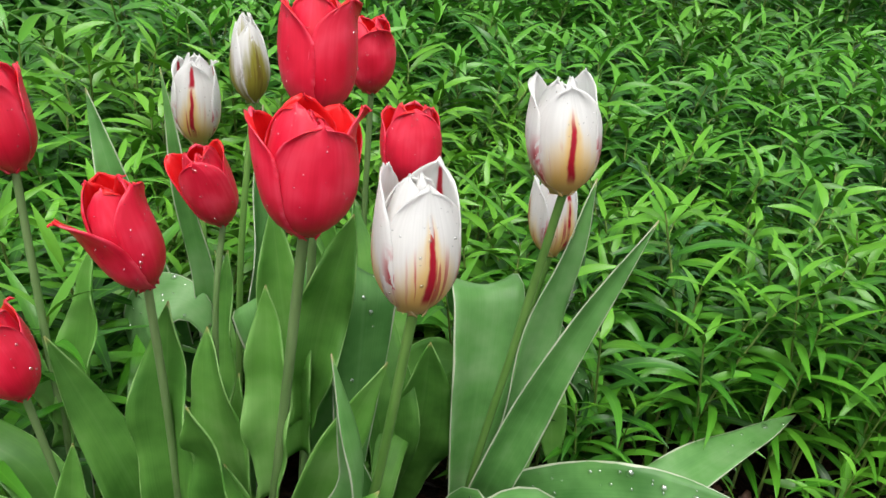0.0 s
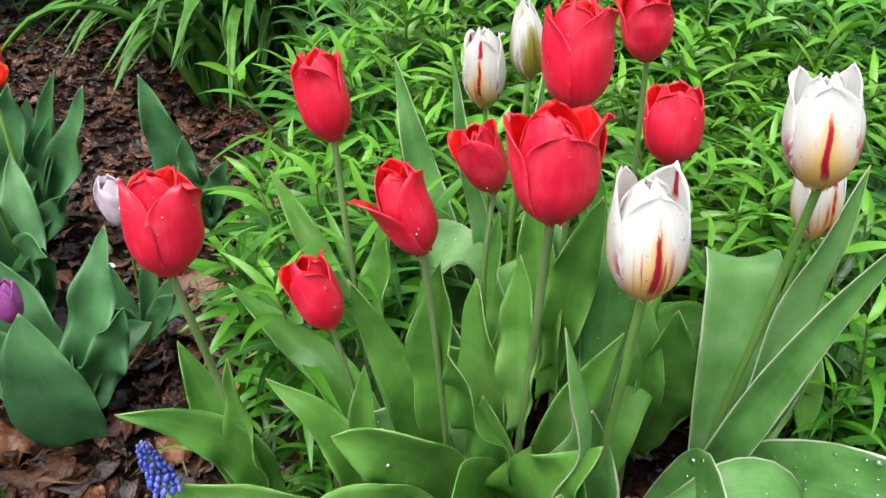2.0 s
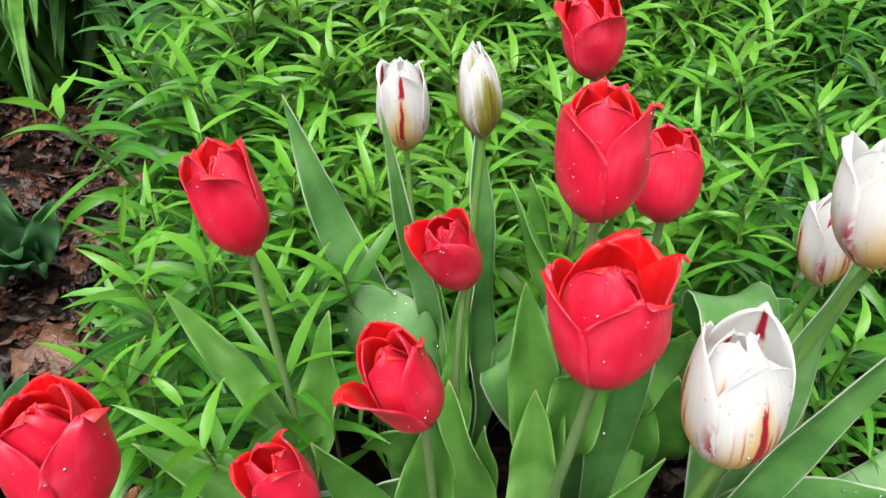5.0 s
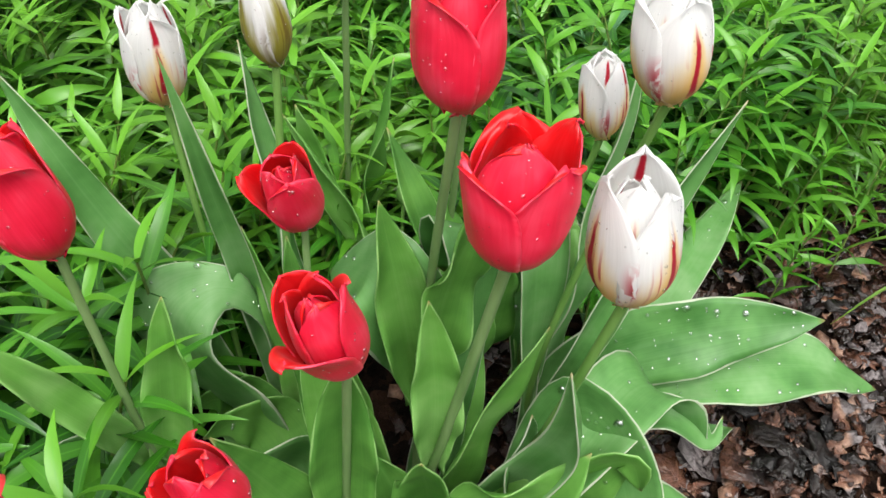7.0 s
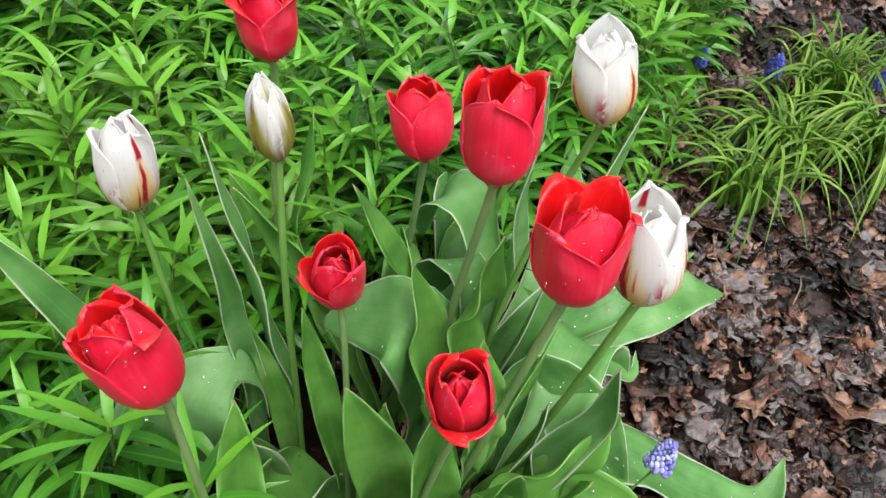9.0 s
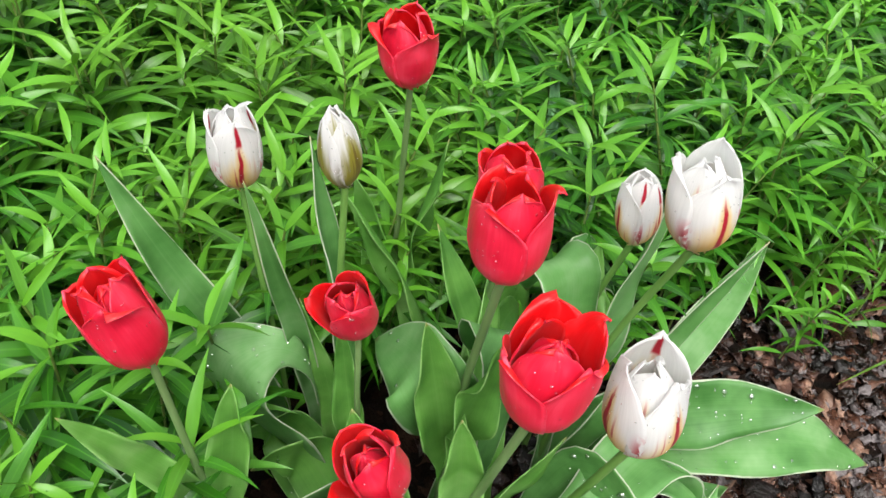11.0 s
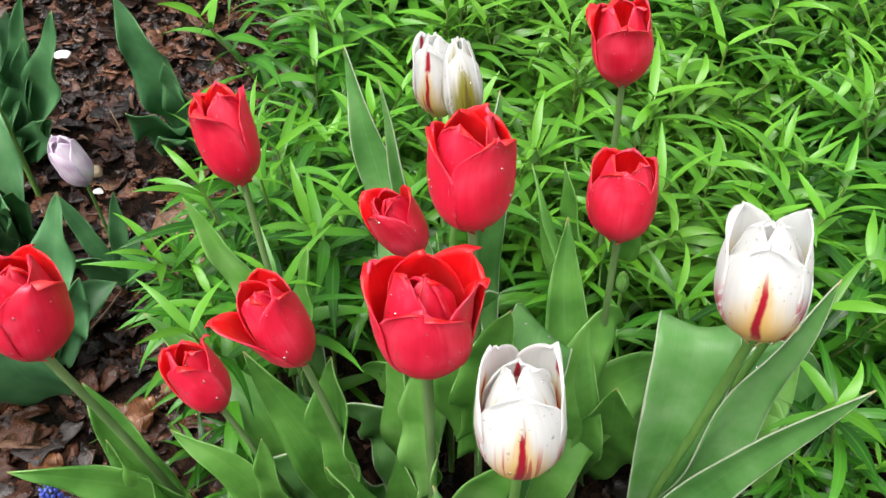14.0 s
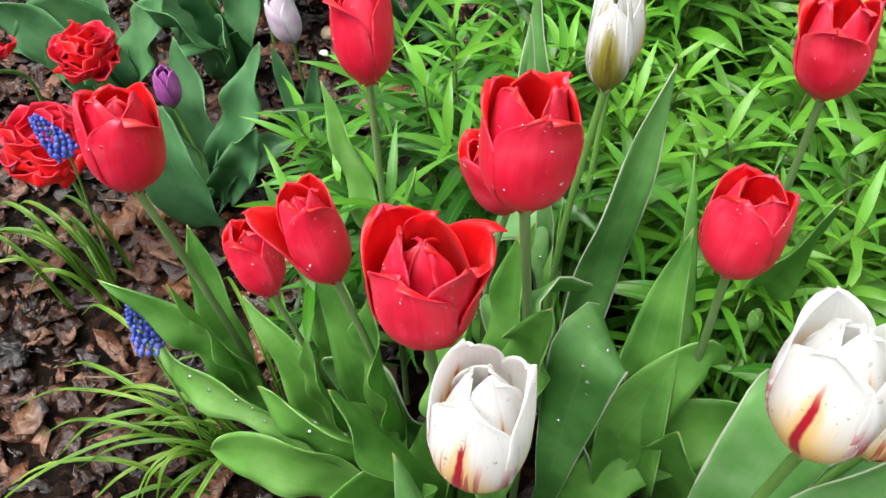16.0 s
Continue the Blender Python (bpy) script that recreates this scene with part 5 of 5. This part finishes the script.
grape_hyacinth((1.16, -0.17, 0.0), (1.135, -0.175, 0.09), (1.12, -0.178, 0.13), 0.010, BLUE, "blue grape hyacinth at the edge of the groundcover", 5)
grape_hyacinth((0.10, -0.10, 0.0), (0.128, -0.148, 0.165), (0.148, -0.152, 0.188), 0.011, BLUE_PALE, "fading pale blue grape hyacinth over a broad leaf", 6)


def tuft(root, count, length, width, spread, label, mat, seed, name="grass_tuft", heading=None, category="plant", droop=1.0, thin=True):
    """A tuft of narrow arching leaves, each a part."""
    rng = np.random.RandomState(seed)
    t = thing(name, root, label, category)
    for k in range(count):
        az = rng.uniform(0, 6.28) if heading is None else rng.normal(heading, 0.55)
        ln = length * rng.uniform(0.55, 1.1)
        lean = rng.uniform(0.25, 1.0) * spread
        d = np.array([math.cos(az), math.sin(az), 0])
        s = np.array([rng.normal(0, 0.02), rng.normal(0, 0.02), 0.0]) * (length / 0.2)
        p1 = s + d * ln * 0.25 * lean + np.array([0, 0, ln * 0.42])
        p2 = s + d * ln * 0.62 * lean + np.array([0, 0, ln * (0.62 - 0.22 * lean * droop)])
        p3 = s + d * ln * 0.95 * lean + np.array([0, 0, max(0.012, ln * (0.62 - 0.62 * lean * droop) + rng.uniform(-0.02, 0.03))])
        P, f, uv = blade([s, p1, p2, p3], width * rng.uniform(0.7, 1.2), d * 0.5 + np.array([0, 0, 1]) - d * 1.1, cup=0.7, peak=0.35, base=0.75, seed=seed * 100 + k, nu=5, nv=16)
        v, fc, u, side = sheet(P, 0.0009, uv)
        part("leaf", mesh_of("leaf", v, fc, [mat], u), t)
    return t


TUFT = "tuft of narrow arching grape hyacinth leaves on the mulch"
tuft((0.77, -0.07, 0.0), 70, 0.20, 0.0062, 1.0, TUFT, GRASSY, 1)
tuft((0.90, -0.08, 0.0), 90, 0.23, 0.0062, 1.0, TUFT, GRASSY, 2)
tuft((1.02, -0.22, 0.0), 90, 0.26, 0.0062, 1.0, TUFT, GRASSY, 3, heading=2.9)
tuft((1.14, -0.10, 0.0), 80, 0.26, 0.0062, 1.0, TUFT, GRASSY, 4)
tuft((-0.24, -0.075, 0.0), 28, 0.24, 0.0052, 1.2, TUFT, GRASSY, 5, heading=-2.5)
tuft((-0.54, -0.03, 0.0), 14, 0.22, 0.006, 1.0, TUFT, GRASSY, 6, heading=3.4)
DAY = "clump of arching strap-shaped dark green daylily leaves"
for i, (x, y, n, ln) in enumerate(((-0.62, 1.28, 120, 0.50), (-0.42, 1.50, 120, 0.54), (-0.86, 1.52, 110, 0.54), (-0.22, 1.80, 100, 0.58), (-1.05, 1.80, 90, 0.58), (-0.60, 1.82, 100, 0.60), (0.08, 2.1, 80, 0.58))):
    tuft((x - 0.08, y - 0.05, 0.0), n, ln * 1.05, 0.036, 1.05, DAY, STRAP, 7 + i, "daylily_clump", droop=0.55)
BROAD = "tall narrow bluish leaves rising from the groundcover"
tuft((0.45, 0.33, 0.0), 10, 0.44, 0.016, 0.5, BROAD, LEAF_BLUE, 33, "bulb_leaves")
tuft((0.60, 0.42, 0.0), 9, 0.50, 0.018, 0.55, BROAD, LEAF_BLUE, 31, "bulb_leaves")
tuft((0.78, 0.50, 0.0), 7, 0.56, 0.02, 0.5, BROAD, LEAF_BLUE, 32, "bulb_leaves")

# ---- evergreen shrubs added behind the mulch; their near-black leaf colour holds the deep shade ----


def shrub(x, y, radius, height, seed):
    rng = np.random.RandomState(seed)
    t = thing("evergreen_shrub", (x, y, 0.0), "evergreen shrub behind the bed, deep shade painted into its near-black leaves", "shrub", "shrubs")
    for k in range(5):
        a = k * 1.26 + seed
        e = (radius * 0.6 * math.cos(a), radius * 0.6 * math.sin(a), height * 0.7)
        v, f = tube([(0, 0, 0), (e[0] * 0.4, e[1] * 0.4, height * 0.35), e], [0.014, 0.009, 0.004], 6, 8)
        part("branch", mesh_of("branch", v, f, [TWIG]), t)
    n = 5000
    d = unit(rng.normal(0, 1, (n, 3)))
    d[:, 2] = np.abs(d[:, 2]) * 1.1 - 0.25
    r = radius * rng.uniform(0.55, 1.05, (n, 1)) * (1 + 0.2 * np.sin(d[:, :1] * 7 + seed))
    c = d * r * np.array([1, 1, height / radius * 0.55]) + np.array([0, 0, height * 0.2])
    c[:, 2] = np.maximum(c[:, 2], 0.02)
    a, w = unit(rng.normal(0, 1, (n, 3))), unit(rng.normal(0, 1, (n, 3)))
    sz = rng.uniform(0.02, 0.04, (n, 1))
    v = np.stack([c - a * sz, c + w * sz * 0.4, c + a * sz, c - w * sz * 0.4], 1).reshape(-1, 3)
    uv = np.tile([[0.5, 0.0], [0.9, 0.5], [0.5, 0.9], [0.1, 0.5]], (n, 1))
    part("crown", mesh_of("crown", v, np.arange(4 * n).reshape(-1, 4), [EVERGREEN_SHADE], uv), t)["kind"] = "stuff"


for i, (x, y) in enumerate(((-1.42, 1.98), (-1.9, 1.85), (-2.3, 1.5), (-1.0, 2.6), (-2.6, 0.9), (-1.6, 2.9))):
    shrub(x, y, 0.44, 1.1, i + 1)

# ---- the leafy groundcover ----


def weed_leaf(rng, at, az, el, length, width, age, bend):
    """A narrow lance-shaped leaf with a sunken rib, arching over, as a small grid: 3 across, 8 along."""
    s = np.linspace(0, 1, 8)
    prof = np.array([0.30, 0.74, 0.97, 1.0, 0.86, 0.62, 0.34, 0.02]) * width / 2
    az = az + rng.normal(0, 0.35) * s
    h = np.stack([np.cos(az), np.sin(az), 0 * s], -1)
    side = np.stack([-np.sin(az), np.cos(az), 0 * s], -1)
    e = el - bend * s ** 1.2
    step = length / 7
    along = h * np.cos(e)[:, None] + np.array([0, 0, 1.0]) * np.sin(e)[:, None]
    c = at + np.concatenate([[[0, 0, 0]], np.cumsum((along[1:] + along[:-1]) / 2 * step, axis=0)])
    up = -np.sin(e)[:, None] * h + np.cos(e)[:, None] * np.array([0, 0, 1.0])
    roll = rng.normal(0, 0.30) + rng.normal(0, 0.5) * s[:, None]
    sd = side * np.cos(roll) + up * np.sin(roll)
    top = np.cross(along, sd)
    top = top * np.where(top[:, 2:] < 0, -1, 1)
    L, R = c + prof[:, None] * (sd + top * 0.22), c - prof[:, None] * (sd - top * 0.22)
    v = np.stack([R, c, L], 1).reshape(-1, 3)
    uv = np.stack(np.meshgrid([0, 0.5, 1.0], s), -1).reshape(-1, 2)
    ages = np.tile([age, rng.rand()], (24, 1))
    return v, uv, ages


def weed(seed, height):
    """One upright stem: crossed pairs of arching leaves, closer and smaller towards a star of young leaves at the tip."""
    rng = np.random.RandomState(seed)
    V, U, A, F = [], [], [], []
    k = 0
    pairs = 13
    bendx, bendy = rng.normal(0, 0.035, 2)
    turn = rng.uniform(0, 6.28)
    for i in range(pairs):
        f = i / (pairs - 1)
        z = height * (0.20 + 0.80 * f ** 0.72)
        at = np.array([bendx * (z / height) ** 2, bendy * (z / height) ** 2, z])
        young = max(0.0, (f - 0.55) / 0.45)
        for way in (0, math.pi):
            ln = (0.100 - 0.042 * young ** 1.8) * rng.uniform(0.8, 1.15)
            el = radians(34 + 8 * young ** 2 + rng.uniform(-16, 16))
            v, u, a = weed_leaf(rng, at, turn + i * 1.75 + way + rng.uniform(-0.25, 0.25), el, ln, (0.0124 - 0.0036 * young) * rng.uniform(0.8, 1.15), young, rng.uniform(0.7, 1.5) * (1 - 0.35 * young))
            V.append(v), U.append(u), A.append(a), F.append(grid_faces(3, 8, k))
            k += 24
    s, sf = tube([(0, 0, 0), (bendx * 0.25, bendy * 0.25, height * 0.5), (bendx, bendy, height)], [0.0022, 0.0018, 0.0011], 5, 6)
    return np.concatenate(V), np.concatenate(F), np.concatenate(U), np.concatenate(A), s, sf


WEEDS = [weed(300 + i, 0.30) for i in range(12)]
rng = np.random.RandomState(77)
spots = []


def scatter(x0, x1, y0, y1, per_m2, low, high):
    step = 1 / math.sqrt(per_m2)
    for x in np.arange(x0, x1, step):
        for y in np.arange(y0, y1, step):
            q, w = x + rng.uniform(-0.5, 0.5) * step, y + rng.uniform(-0.5, 0.5) * step
            if not in_bed(q, w) or q > 1.12 + 0.62 * w + 0.12 * math.sin(5 * w) + 0.05 * math.sin(17 * w) or w > 3.3 + 0.15 * math.sin(3 * q) + 0.06 * math.sin(11 * q):
                continue
            if ((q - 0.09) / 0.30) ** 2 + ((w - 0.04) / 0.19) ** 2 < 1:
                continue
            if ((q + 0.105) / 0.075) ** 2 + ((w - 0.18) / 0.07) ** 2 < 1:
                continue
            spots.append((q, w, rng.uniform(low, high) * (1 + 0.22 * min(1.0, max(0.0, w - 0.3))), rng.uniform(0, 6.28), rng.randint(12)))


scatter(-0.45, 1.7, 0.0, 0.75, 420, 0.78, 1.08)
scatter(-0.45, 2.2, 0.75, 1.5, 300, 0.9, 1.15)
scatter(-0.5, 3.4, 1.5, 3.6, 130, 1.15, 1.5)
for q in ((-0.20, 0.03), (-0.25, 0.04), (-0.17, 0.0), (0.30, 0.12), (0.34, 0.14), (0.55, 0.05), (0.60, 0.10), (0.66, 0.04), (0.71, 0.09), (0.78, 0.12), (0.86, 0.10), (0.95, 0.13)):
    spots.append((*q, rng.uniform(0.5, 0.72), rng.uniform(0, 6.28), rng.randint(12)))
spots.sort(key=lambda s: (s[0] - 0.05) ** 2 + (s[1] - 0.15) ** 2)
GROUP = "groundcover plants"
shared = []
for v, f, u, a, s, sf in WEEDS:
    shared.append((mesh_of("foliage", v, f, [FOLIAGE], u, ages=a), mesh_of("stem", s, sf, [WEED_STEM])))
for x, y, sc, yaw, kind in spots[:280]:
    ob = thing("groundcover_plant", (x, y, -0.004), "bright green leafy stem with narrow pointed leaves", "plant", GROUP)
    ob.rotation_euler, ob.scale = (0, 0, yaw), (sc, sc, sc)
    part("foliage", shared[kind][0], ob)
    part("stem", shared[kind][1], ob)


def join_weeds(chosen, mat, label):
    V, F, U, A, k = [], [], [], [], 0
    S, SF, j = [], [], 0
    for x, y, sc, yaw, kind in chosen:
        v, f, u, a, s, sf = WEEDS[kind]
        c, sn = math.cos(yaw), math.sin(yaw)
        R = np.array([[c, sn, 0], [-sn, c, 0], [0, 0, 1.0]]) * sc
        V.append(v @ R + (x, y, -0.004)), F.append(f + k), U.append(u), A.append(a)
        S.append(s @ R + (x, y, -0.004)), SF.append(sf + j)
        k += len(v)
        j += len(s)
    ob = new("groundcover", mesh_of("groundcover", np.concatenate(V), np.concatenate(F), [mat], np.concatenate(U), ages=np.concatenate(A)))
    tagged(ob, label, "plants", kind="stuff")
    st = new("stems", mesh_of("stems", np.concatenate(S), np.concatenate(SF), [WEED_STEM]))
    st.parent = ob


rest = spots[280:]
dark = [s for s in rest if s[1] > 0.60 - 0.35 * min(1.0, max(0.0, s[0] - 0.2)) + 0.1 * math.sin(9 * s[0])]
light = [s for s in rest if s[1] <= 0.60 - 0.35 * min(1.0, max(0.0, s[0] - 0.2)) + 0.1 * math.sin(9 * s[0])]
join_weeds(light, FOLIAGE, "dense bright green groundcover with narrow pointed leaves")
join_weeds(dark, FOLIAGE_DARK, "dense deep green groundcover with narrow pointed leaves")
